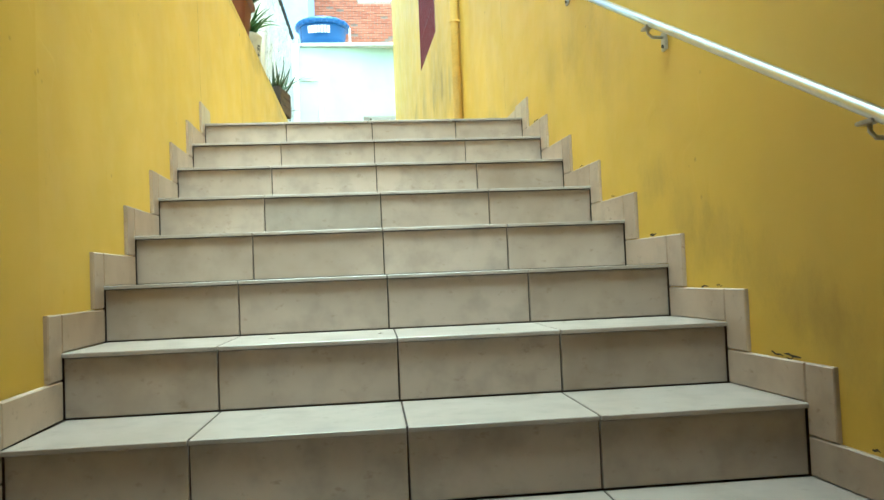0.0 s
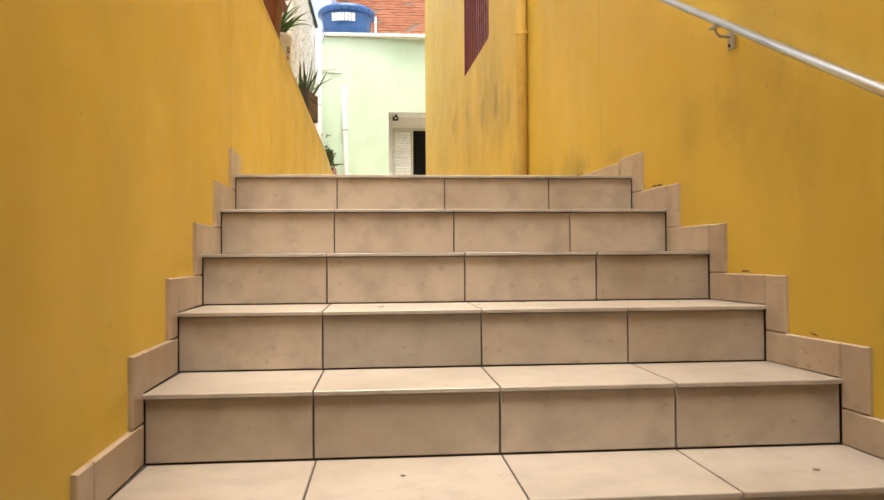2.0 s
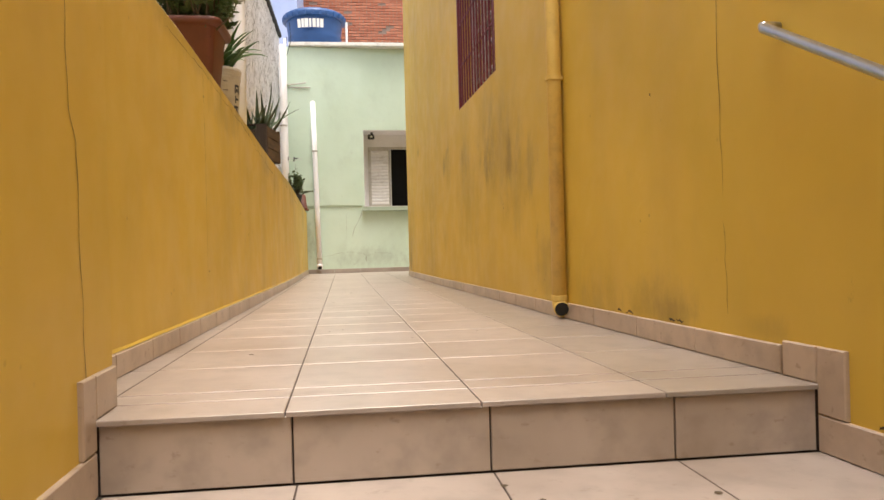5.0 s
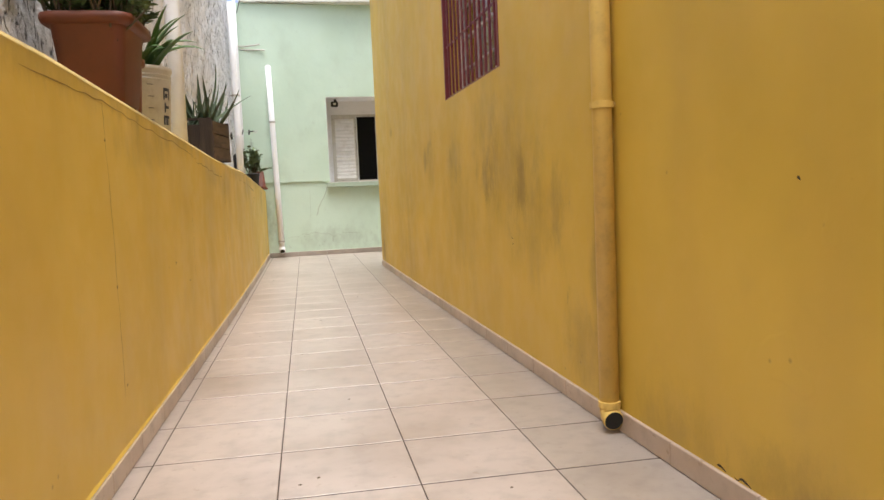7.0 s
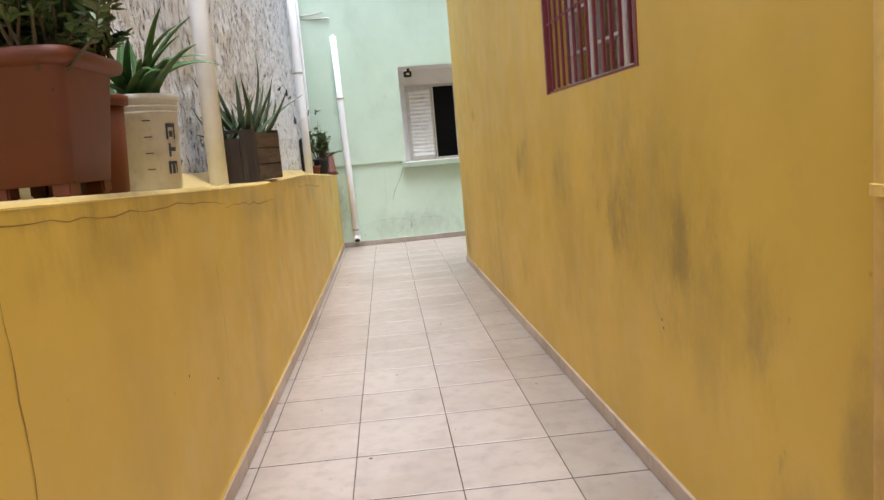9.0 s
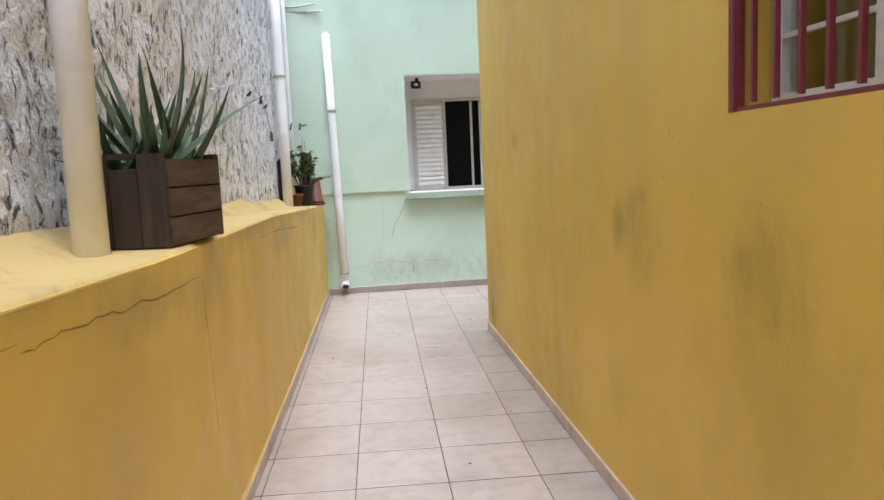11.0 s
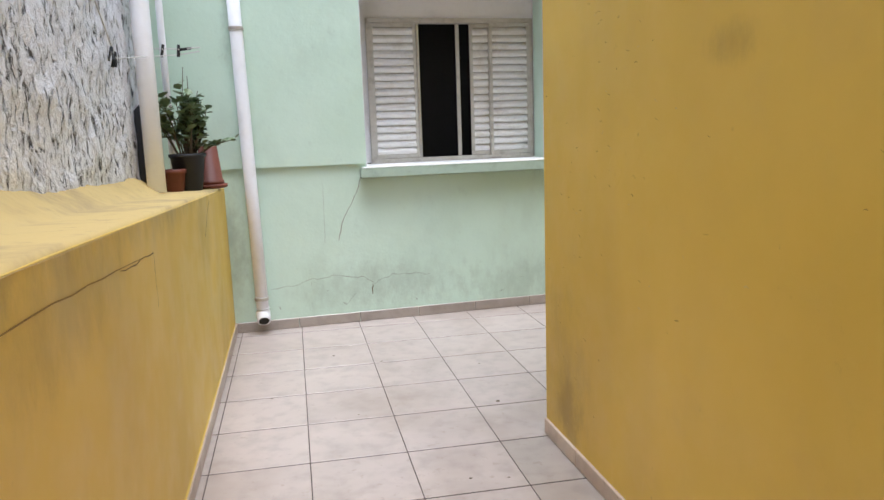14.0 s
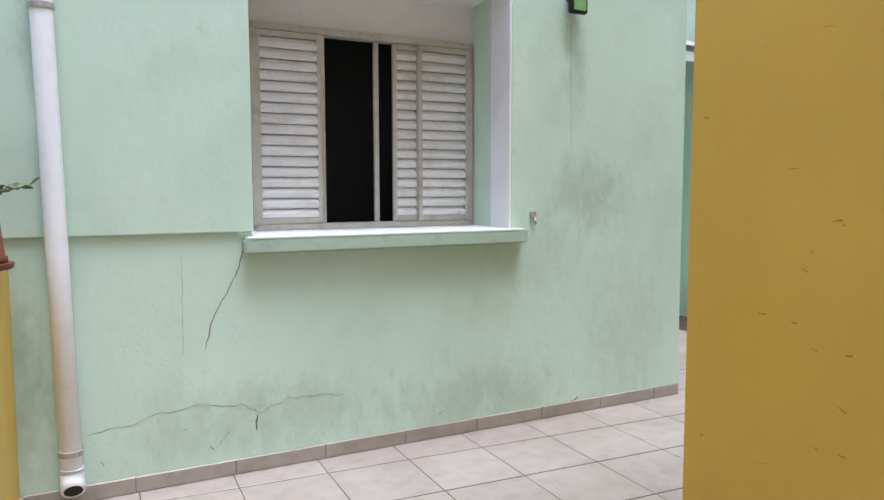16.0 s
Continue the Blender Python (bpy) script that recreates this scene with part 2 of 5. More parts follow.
FLOOD_GREEN = plain("flood_lamp_glass", (0.22, 0.42, 0.16), 0.2)
LABEL_BLUE = plain("label_print", (0.05, 0.06, 0.09), 0.5)
BUCKET_WHITE = plain("white_bucket_plastic", (0.66, 0.64, 0.60), 0.45, dark=(0.34, 0.30, 0.25), scale=9.0, bump=0.15, depth=0.002)
BLACK_CABLE = plain("black_cable", (0.02, 0.02, 0.02), 0.6)
WHITE_CABLE = plain("white_line", (0.62, 0.60, 0.58), 0.6)


def green_paint():
    n = Nodes("mint_green_paint", 0.6)
    color = n.mix(n.ramp(n.noise(0.8, 3), 0.3, 0.7), (0.52, 0.66, 0.53), (0.58, 0.72, 0.60))
    color = n.mix(n.ramp(n.noise(1.8, 5, 0.62, n.scaled(1, 1, 0.6)), 0.5, 0.8, 0, 0.5), color, (0.40, 0.50, 0.40))
    color = n.mix(n.ramp(n.noise(9.0, 5, 0.7), 0.58, 0.82, 0, 0.3), color, (0.30, 0.36, 0.29))
    color = stain_and_shade(n, color, (0.22, 0.25, 0.19), (
        (1.5, 15.0, 0.2, 0.55, 0.5, 1, 1.1, 0.8), (0.3, 15.0, 0.28, 0.5, 0.4, 1, 1.3, 0.8), (2.25, 15.05, 1.35, 0.4, 0.6, 1, 0.9, 0.9),
        # the tall spot at x -0.72 is shade of the planter corner, put into the paint
        (-0.72, 14.9, 0.6, 0.28, 1, 1, 0.35, 1.2), (2.15, 15.05, 2.1, 0.3, 1.6, 1, 0.5, 0.9), (1.9, 15.05, 1.0, 0.45, 0.6, 1, 1, 0.5),
        (-0.62, 14.9, 2.2, 0.25, 2, 1, 0.3, 1.0), (2.6, 15.1, 0.5, 0.7, 1, 1, 0.6, 0.5)), 12.0, 0.45)
    return n.finish(color, None, n.math("ADD", n.noise(4.0, 5), n.math("MULTIPLY", n.noise(60.0, 3), 0.12)), 0.012, 0.45)


def roughcast():
    n = Nodes("whitewashed_roughcast", 0.85)
    color = n.mix(n.ramp(n.noise(1.1, 4), 0.35, 0.7), (0.84, 0.84, 0.88), (0.74, 0.73, 0.76))
    tall = n.scaled(1, 1, 0.6)
    lumps = n.noise(9.0, 6, 0.68, tall, 0.8)
    color = n.mix(n.ramp(lumps, 0.53, 0.68, 0, 0.55), color, (0.24, 0.21, 0.20))
    speck = n.noise(24.0, 5, 0.70, tall, 0.6)
    color = n.mix(n.ramp(speck, 0.56, 0.64, 0, 0.92), color, (0.055, 0.048, 0.045))
    color = n.mix(n.ramp(n.noise(2.4, 5, 0.7, n.scaled(1, 1, 0.4)), 0.5, 0.8, 0, 0.3), color, (0.42, 0.40, 0.39))
    height = n.math("SUBTRACT", n.math("MULTIPLY", n.noise(50.0, 4), 0.5), n.math("ADD", n.math("MULTIPLY", lumps, 0.9), n.ramp(speck, 0.52, 0.68, 0, 1.0)))
    return n.finish(color, None, height, 0.03, 0.9)


def wood(name, a, b, upright=False):
    n = Nodes(name, 0.75)
    grain = n.noise(26.0, 5, 0.65, n.scaled(1.0, 0.8, 0.12) if upright else n.scaled(0.8, 0.12, 1.0), 0.5)
    color = n.mix(n.ramp(grain, 0.35, 0.68), a, b)
    color = n.mix(n.math("MULTIPLY", n.rand, 0.4), color, (0.05, 0.03, 0.018))
    return n.finish(color, None, grain, 0.004, 0.6)


def leaf(name, a, b, tip):
    n = Nodes(name, 0.5)
    color = n.mix(n.island, a, b)
    color = n.mix(n.ramp(n.noise(14.0, 3), 0.5, 0.75, 0, 0.5), color, tip)
    n.bsdf.inputs["Specular IOR Level"].default_value = 0.35
    return n.finish(color, None, n.noise(60.0, 2), 0.002, 0.3)


def brick_mat():
    n = Nodes("red_brick", 0.85)
    color = n.mix(n.island, (0.38, 0.13, 0.075), (0.52, 0.21, 0.125))
    color = n.mix(n.ramp(n.noise(4.0, 5, 0.7), 0.5, 0.75, 0, 0.5), color, (0.25, 0.13, 0.095))
    return n.finish(color, None, n.noise(30.0, 4), 0.01, 0.6)


GREEN = green_paint()
ROUGHCAST = roughcast()
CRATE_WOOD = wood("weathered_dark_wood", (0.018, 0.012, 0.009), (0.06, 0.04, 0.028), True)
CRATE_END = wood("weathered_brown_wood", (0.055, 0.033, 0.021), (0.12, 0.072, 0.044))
ALOE = leaf("aloe_leaf", (0.055, 0.095, 0.045), (0.10, 0.125, 0.075), (0.17, 0.10, 0.08))
LEAFY = leaf("green_leaf", (0.06, 0.11, 0.04), (0.12, 0.165, 0.07), (0.16, 0.155, 0.08))
DARK_LEAF = leaf("strap_leaf", (0.04, 0.105, 0.035), (0.085, 0.17, 0.05), (0.16, 0.17, 0.07))
FLESHY = leaf("fleshy_leaf", (0.10, 0.155, 0.075), (0.17, 0.22, 0.11), (0.20, 0.20, 0.11))
STEM = plain("dry_stem", (0.095, 0.07, 0.042), 0.8)
RED_BRICK = brick_mat()
MORTAR = plain("grey_mortar", (0.34, 0.27, 0.22), 0.9, scale=6.0)
COPING = plain("coping_white", (0.78, 0.78, 0.74), 0.6, dark=(0.4, 0.4, 0.36), scale=4.0)

glass_nodes = Nodes("window_glass", 0.03)
glass_nodes.bsdf.inputs["Transmission Weight"].default_value = 1.0
glass_nodes.bsdf.inputs["IOR"].default_value = 1.3
GLASS = glass_nodes.finish((0.9, 0.95, 0.93))

# ---------------------------------------------------------------- mesh helpers


def link(name, verts, faces, material, parent=None, label="", smooth=False):
    me = bpy.data.meshes.new(name)
    me.from_pydata([tuple(v) for v in verts], [], faces)
    me.update()
    me.materials.append(material)
    if smooth:
        for p in me.polygons:
            p.use_smooth = True
    ob = new(name, me)
    if parent is not None:
        ob.parent = parent
    if label:
        ob["label"] = label
    return ob


def part(name, bm, material, parent=None, label="", smooth=False):
    """Links a bmesh as one mesh object under a thing or under a part."""
    me = bpy.data.meshes.new(name)
    bmesh.ops.recalc_face_normals(bm, faces=bm.faces)
    bm.to_mesh(me)
    bm.free()
    me.materials.append(material)
    if smooth:
        for p in me.polygons:
            p.use_smooth = True
    ob = new(name, me)
    if parent is not None:
        ob.parent = parent
    if label:
        ob["label"] = label
    return ob


def empty(name, place=(0, 0, 0), turn=0.0):
    ob = new(name)
    ob.empty_display_size = 0.1
    ob.matrix_basis = pose(*place, 0, 0, turn)
    return ob


def add_box(bm, lo, hi, bevel=0.0, m=None):
    made = bmesh.ops.create_cube(bm, size=1.0)["verts"]
    for v in made:
        v.co = Vector([lo[i] + (v.co[i] + 0.5) * (hi[i] - lo[i]) for i in range(3)])
    if bevel:
        edges = list({e for v in made for e in v.link_edges})
        made = list({v for f in bmesh.ops.bevel(bm, geom=edges, offset=bevel, segments=2, affect="EDGES")["faces"] for v in f.verts} | set(v for v in made if v.is_valid))
    if m is not None:
        bmesh.ops.transform(bm, matrix=m, verts=[v for v in made if v.is_valid])


def box(lo, hi, bevel=0.0, m=None):
    bm = bmesh.new()
    add_box(bm, lo, hi, bevel, m)
    return bm


def add_lathe(bm, profile, segments=24, m=None, squash=1.0):
    """A turned shape: profile is (radius, height) pairs from the bottom up, closed with caps."""
    rings = []
    for r, z in profile:
        ring = [bm.verts.new((r * math.cos(a), r * squash * math.sin(a), z)) for a in (2 * math.pi * i / segments for i in range(segments))]
        rings.append(ring)
    for a, b in zip(rings, rings[1:]):
        for i in range(segments):
            j = (i + 1) % segments
            bm.faces.new((a[i], a[j], b[j], b[i]))
    bm.faces.new(rings[0][::-1])
    bm.faces.new(rings[-1])
    if m is not None:
        bmesh.ops.transform(bm, matrix=m, verts=[v for r in rings for v in r])


def lathe(profile, segments=24, m=None, squash=1.0):
    bm = bmesh.new()
    add_lathe(bm, profile, segments, m, squash)
    return bm


def add_tube(bm, points, radius, segments=12, caps=True):
    """A round bar along points; radius is one number or one a point."""
    points = [Vector(p) for p in points]
    radii = [radius] * len(points) if isinstance(radius, (int, float)) else list(radius)
    rings = []
    for i, p in enumerate(points):
        d = (points[min(i + 1, len(points) - 1)] - points[max(i - 1, 0)]).normalized()
        side = d.cross(Vector((0.0, 0.0, 1.0)))
        if side.length < 1e-3:
            side = d.cross(Vector((1.0, 0.0, 0.0)))
        side.normalize()
        up = side.cross(d)
        rings.append([bm.verts.new(p + (side * math.cos(a) + up * math.sin(a)) * radii[i]) for a in (2 * math.pi * k / segments for k in range(segments))])
    for a, b in zip(rings, rings[1:]):
        for i in range(segments):
            j = (i + 1) % segments
            bm.faces.new((a[i], a[j], b[j], b[i]))
    if caps:
        bm.faces.new(rings[0][::-1])
        bm.faces.new(rings[-1])


def tube(points, radius, segments=12, caps=True):
    bm = bmesh.new()
    add_tube(bm, points, radius, segments, caps)
    return bm


def slab(name, corners, normal, thick, inset, material, parent, bevel=0.0015):
    """A tile: four corners in its front plane, in turn round it; chamfered front edge."""
    c = [Vector(p) for p in corners]
    mid = sum(c, Vector()) / 4
    nrm = Vector(normal)
    pulled = []
    for k, p in enumerate(c):
        a, b = (c[k - 1] - p).normalized(), (c[(k + 1) % 4] - p).normalized()
        pulled.append((p, a + b))
    inner = [p + d * inset for p, d in pulled]
    front = [p + d * (inset + bevel) for p, d in pulled]
    verts = [p - nrm * thick for p in inner] + [p - nrm * bevel for p in inner] + front
    faces = [(8, 9, 10, 11)]
    for i in range(4):
        j = (i + 1) % 4
        faces += [(i, j, 4 + j, 4 + i), (4 + i, 4 + j, 8 + j, 8 + i)]
    if (front[1] - front[0]).cross(front[2] - front[1]).dot(nrm) < 0:
        faces = [f[::-1] for f in faces]
    return link(name, verts, faces, material, parent)


def panel(name, p0, p1, z0, z1, thick, material, holes=(), label="", category="wall", waves=0.0):
    """A wall whose front lies on the line p0 to p1 and faces its left; holes (along, along, z, z) go right through it."""
    p0, p1 = Vector((*p0, 0.0)), Vector((*p1, 0.0))
    d = (p1 - p0).normalized()
    back = Vector((d.y, -d.x, 0.0)) * thick
    length = (p1 - p0).length
    us = sorted({0.0, length, *(h[0] for h in holes), *(h[1] for h in holes)})
    zs = sorted({z0, z1, *(h[2] for h in holes), *(h[3] for h in holes)})
    verts, faces, index = [], [], {}

    def at(u, z, deep):
        key = (round(u, 5), round(z, 5), deep)
        if key not in index:
            index[key] = len(verts)
            verts.append(p0 + d * u + Vector((0, 0, z)) + (back if deep else Vector()))
        return index[key]

    def open_at(i, j):
        if not (0 <= i < len(us) - 1 and 0 <= j < len(zs) - 1):
            return True
        u, z = (us[i] + us[i + 1]) / 2, (zs[j] + zs[j + 1]) / 2
        return any(h[0] < u < h[1] and h[2] < z < h[3] for h in holes)

    for i in range(len(us) - 1):
        for j in range(len(zs) - 1):
            if open_at(i, j):
                continue
            a, b, c, e = us[i], us[i + 1], zs[j], zs[j + 1]
            faces.append((at(a, c, 0), at(a, e, 0), at(b, e, 0), at(b, c, 0))[::-1])
            faces.append((at(a, c, 1), at(b, c, 1), at(b, e, 1), at(a, e, 1))[::-1])
            if open_at(i - 1, j):
                faces.append((at(a, c, 0), at(a, c, 1), at(a, e, 1), at(a, e, 0))[::-1])
            if open_at(i + 1, j):
                faces.append((at(b, c, 0), at(b, e, 0), at(b, e, 1), at(b, c, 1))[::-1])
            if open_at(i, j - 1):
                faces.append((at(a, c, 0), at(b, c, 0), at(b, c, 1), at(a, c, 1))[::-1])
            if open_at(i, j + 1):
                faces.append((at(a, e, 0), at(a, e, 1), at(b, e, 1), at(b, e, 0))[::-1])
    bm = bmesh.new()
    vs = [bm.verts.new(v) for v in verts]
    for f in faces:
        bm.faces.new([vs[k] for k in f])
    ob = part(name, bm, material)
    return tagged(ob, label, category, "", "structure")


def crack(name, points, normal, width, parent, material=None, seed=1, jitter=0.004, steps=7):
    """A fine crack: a thin dark ribbon with a ragged course, 1.5 mm proud of its wall."""
    rnd = random.Random(seed)
    nrm = Vector(normal)
    line = []
    for a, b in zip(points, points[1:]):
        a, b = Vector(a), Vector(b)
        side = (b - a).cross(nrm).normalized()
        for s in range(steps):
            line.append(a.lerp(b, s / steps) + side * rnd.uniform(-jitter, jitter))
    line.append(Vector(points[-1]))
    verts, faces = [], []
    for i, p in enumerate(line):
        d = line[min(i + 1, len(line) - 1)] - line[max(i - 1, 0)]
        side = d.cross(nrm).normalized()
        w = width * rnd.uniform(0.3, 0.8) * (0.35 if i in (0, len(line) - 1) else 1)
        verts += [p + side * w / 2 + nrm * 0.0015, p - side * w / 2 + nrm * 0.0015]
        if i:
            k = 2 * i
            faces.append((k - 2, k - 1, k + 1, k))
    return link(name, verts, faces, material or CRACK, parent)


# ---------------------------------------------------------------- the plan
TREAD, RISE, STEPS, TOP_Y = 0.323, 0.167, 14, 4.03
GRID_X, GRID_Y, COL0, ROW0 = 0.443, 0.4185, -0.108, 6.40
CORNER_Y = 12.71


def stair_left(y):
    return -0.511 + 0.033 * (TOP_Y - y)


def stair_right(y):
    return 1.176 + 0.0624 * (TOP_Y - y)


def left_wall(y):
    return -0.645 - 0.00096 * (max(y, 5.0) - 5) ** 2


def right_wall(y):
    return 1.070 - 0.038 * (y - 6) if y > 5.9 else 1.176 - 0.047 * (y - TOP_Y)


def ledge(y):
    return 1.325 if y < 5.5 else 1.325 - 0.0303 * (y - 5.5) if y < 8.8 else 1.225 - 0.006 * (y - 8.8) if y < 11.0 else 1.212 - 0.0365 * (y - 11.0)


def floor_z(y):
    """The corridor floor rises a little towards the yard."""
    return 0.022 * min(1.0, max(0.0, (y - 10.0) / 4.5))


def green_y(x):
    return 14.90 + 0.062 * (x + 0.5)


def column(y, k):
    return COL0 - 0.0165 * (y - 4.0) + (0.447 - 0.0028 * (y - 4.0)) * k


# ---------------------------------------------------------------- ground, floor, stairs
tagged(link("ground", [(-600, -600, -2.62), (600, -600, -2.62), (600, 600, -2.62), (-600, 600, -2.62)], [(0, 1, 2, 3)], ROOF_TILE),
       "grey built-up ground of the hillside quarter", "ground", "", "structure")

verts, faces = [], []
for y in (TOP_Y + 0.012, 10.0, 14.5, 19.0):
    verts += [(x, y, z) for x, z in ((-1.6, -0.4), (6.0, -0.4), (6.0, floor_z(y) - 0.0016), (-1.6, floor_z(y) - 0.0016))]
for i in range(3):
    for j in range(4):
        k = (j + 1) % 4
        faces.append((4 * i + j, 4 * i + 4 + j, 4 * i + 4 + k, 4 * i + k))
faces += [(0, 1, 2, 3), (15, 14, 13, 12)]
floor = tagged(link("floor", verts, faces, GROUT), "corridor floor of beige ceramic tiles with dirty joints", "floor", "", "structure")

bm = bmesh.new()
for i in range(1, STEPS + 1):
    y1 = TOP_Y + 0.013 - TREAD * (i - 1)
    y0 = TOP_Y + 0.013 - TREAD * i
    add_box(bm, (-1.0, y0 if i < STEPS else -5.0, -3.0), (1.9, y1, -RISE * i - 0.0016))
staircase = tagged(part("staircase", bm, GROUT), "outdoor staircase clad in beige ceramic tiles, worn at the edges", "stairs", "", "structure")

# ---------------------------------------------------------------- walls
wall_stairs_right = panel("wall_stairs_right", (stair_right(-5) + 0.012, -5), (stair_right(TOP_Y) + 0.012, TOP_Y), -3, 4.3, 0.5, YELLOW_RIGHT,
                          (), "tall yellow painted wall beside the staircase, mould stained")
wall_landing_right = panel("wall_landing_right", (1.188, TOP_Y), (right_wall(5.9) + 0.012, 5.9), -3, 4.3, 0.5, YELLOW_RIGHT, (), "tall yellow painted wall with stains at its foot")
start, stop = Vector((right_wall(5.905) + 0.012, 5.905)), Vector((right_wall(CORNER_Y) + 0.012, CORNER_Y))
GR0, GR1, GRZ0, GRZ1 = 7.185, 8.545, 1.572, 2.62
wall_corridor_right = panel("wall_corridor_right", start, stop, -0.4, 4.3, 0.45, YELLOW_RIGHT, ((GR0 - 5.905, GR1 - 5.905, GRZ0, GRZ1),),
                            "yellow painted house wall with a barred window opening")
wall_house_north = panel("wall_house_north", (stop.x + 0.452, CORNER_Y - 0.002), (5.6, CORNER_Y + 0.15), -0.4, 4.3, 0.4, YELLOW_RIGHT, (), "yellow painted end wall of the house")
wall_south = panel("wall_south", (3, -4.6), (-2, -4.6), -3, 3.2, 0.2, YELLOW_LEFT, (), "yellow wall at the foot of the stairs")
# out of view; added to keep sky light off the lower steps
ceiling = tagged(part("ceiling", box((-1.12, -4.6, 2.35), (1.9, 1.1, 2.5)), WHITE_PAINT), "unseen slab added over the foot of the stairs to shade them", "ceiling", "", "structure")
wall_east = panel("wall_east", (5.2, 12.9), (5.2, 19), -0.4, 3.4, 0.2, GREEN, (), "mint green wall closing the yard")


def bank(name, ys, front, material, label):
    """A solid wall with a ledge on top; its front follows the plan."""
    verts, faces = [], []
    for y in ys:
        x = front(y)
        verts += [(x, y, -3.0), (x, y, ledge(y) - 0.012), (x - 0.012, y, ledge(y)), (-1.5, y, ledge(y)), (-1.5, y, -3.0)]
    for i in range(len(ys) - 1):
        for j in range(5):
            k = (j + 1) % 5
            faces.append((5 * i + j, 5 * i + k, 5 * i + 5 + k, 5 * i + 5 + j))
    faces += [(4, 3, 2, 1, 0), tuple(5 * (len(ys) - 1) + j for j in range(5))]
    bm = bmesh.new()
    vs = [bm.verts.new(v) for v in verts]
    for f in faces:
        bm.faces.new([vs[k] for k in f])
    return tagged(part(name, bm, material), label, "wall", "", "structure")


wall_stairs_left = bank("wall_stairs_left", [-4.6, -1.0, 2.0, 4.19], lambda y: stair_left(y) - 0.012 if y > -1 else -0.55, YELLOW_LEFT,
                        "smooth yellow painted wall beside the staircase")
wall_planter = bank("wall_planter", [4.19 + 0.25 * i for i in range(43)] + [14.915], lambda y: left_wall(y) - 0.012, YELLOW_LEFT,
                    "low yellow painted retaining wall with cracks and a broad ledge")

# the ledge's cement top and the mortar fillet against the roughcast
verts, faces = [], []
ys = [4.2 + 0.12 * i for i in range(90)]
for i, y in enumerate(ys):
    w = noise.noise((0.0, y * 1.7, 3.0)) * 0.03
    lump = 0.11 * max(0.0, 1 - abs(y - 8.62) / 0.32) ** 0.7
    z = ledge(y)
    verts += [(left_wall(y) - 0.0112, y, z - 0.016), (left_wall(y) - 0.0215, y, z + 0.003), (-0.99 + w + lump, y, z + 0.006), (-1.05 + w * 0.6 + lump * 0.7, y, z + 0.045), (-1.13, y, z + 0.10 + w)]
for i in range(len(ys) - 1):
    for j in range(4):
        faces.append((5 * i + j, 5 * i + 5 + j, 5 * i + 6 + j, 5 * i + 1 + j))
cap = link("ledge_cement", verts, faces, LEDGE, wall_planter, "worn yellow washed cement top", True)

# whitewashed roughcast wall behind the ledge
WY, WZ = np.arange(3.2, 14.58, 0.028), np.arange(1.06, 4.0, 0.03)
verts, faces = [], []
for y in WY:
    for z in WZ:
        p = Vector((0.0, y, z))
        d = noise.noise(p * 4) * 0.014 + noise.noise(p * 11 + Vector((5, 0, 0))) * 0.010 + noise.noise(p * 15 + Vector((9, 2, 0))) * 0.006
        verts.append((-1.112 + d, y, z))
nz = len(WZ)
for i in range(len(WY) - 1):
    for j in range(nz - 1):
        faces.append((i * nz + j, i * nz + nz + j, i * nz + nz + j + 1, i * nz + j + 1))
wall_roughcast = tagged(link("wall_roughcast", verts, faces, ROUGHCAST, None, "", True), "white roughcast boundary wall, dark with damp and flaking", "wall", "", "structure")
part("core", box((-1.5, 3.2, 1.0), (-1.13, 14.56, 3.985)), ROUGHCAST, wall_roughcast)
part("coping", box((-1.55, -4.6, 3.985), (-1.07, 14.6, 4.05), 0.01), BLACK_PLASTIC, wall_roughcast, "blackened bitumen coping")
part("lower_wall", box((-1.5, -4.6, 1.0), (-1.12, 3.2, 3.985)), ROUGHCAST, wall_roughcast)

# ---------------------------------------------------------------- the green house
GE, GW = Vector((3.03, green_y(3.03))), Vector((-1.9, green_y(-1.9)))
gd = (GW - GE).normalized()


def along(x):
    return (GE.x - x) / abs(gd.x)


NX0, NX1, NZ0, NZ1 = 0.240, 1.705, 1.15, 2.50
wall_green = panel("wall_green", GE, GW, -0.4, 3.92, 0.42, GREEN, ((along(NX1), along(NX0), NZ0, NZ1),), "mint green painted house wall with cracks and damp stains")
wall_green_side = panel("wall_green_side", (3.03, 19.0), (3.03, GE.y + 0.43), -0.4, 3.92, 0.3, GREEN, (), "mint green side wall of the house")
wall_green_far = panel("wall_green_far", (6.0, 17.7), (3.03, 17.6), -0.4, 2.72, 0.2, GREEN, (), "mint green wall at the end of the side passage")
part("parapet_coping", box((-0.98, 14.80, 3.92), (3.1, 15.3, 3.985), 0.008), COPING, wall_green, "white painted coping")
roof_green = tagged(part("roof_green", box((-1.9, 15.3, 3.78), (3.03, 19.2, 3.88)), ROOF_TILE), "flat grey roof of the green house", "roof", "", "structure")
# room behind the shutters; near-black walls stand in for its lack of light
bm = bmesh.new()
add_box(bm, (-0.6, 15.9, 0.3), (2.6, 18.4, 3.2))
room = tagged(part("room", bm, ROOM_SHADE), "room behind the shutters, its unlit shade put into near-black walls", "room", "", "structure")
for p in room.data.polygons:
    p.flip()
# niche lining
NY = 15.47
slope = 0.062


def niche(x):
    return NY + slope * (x - 1.0)


WX0, WX1, WZ0, WZ1 = 0.328, 1.685, 1.175, 2.268
trim = empty("window_niche", (0, 0, 0))
tagged(trim, "deep white painted window recess", "window recess", "", "structure")


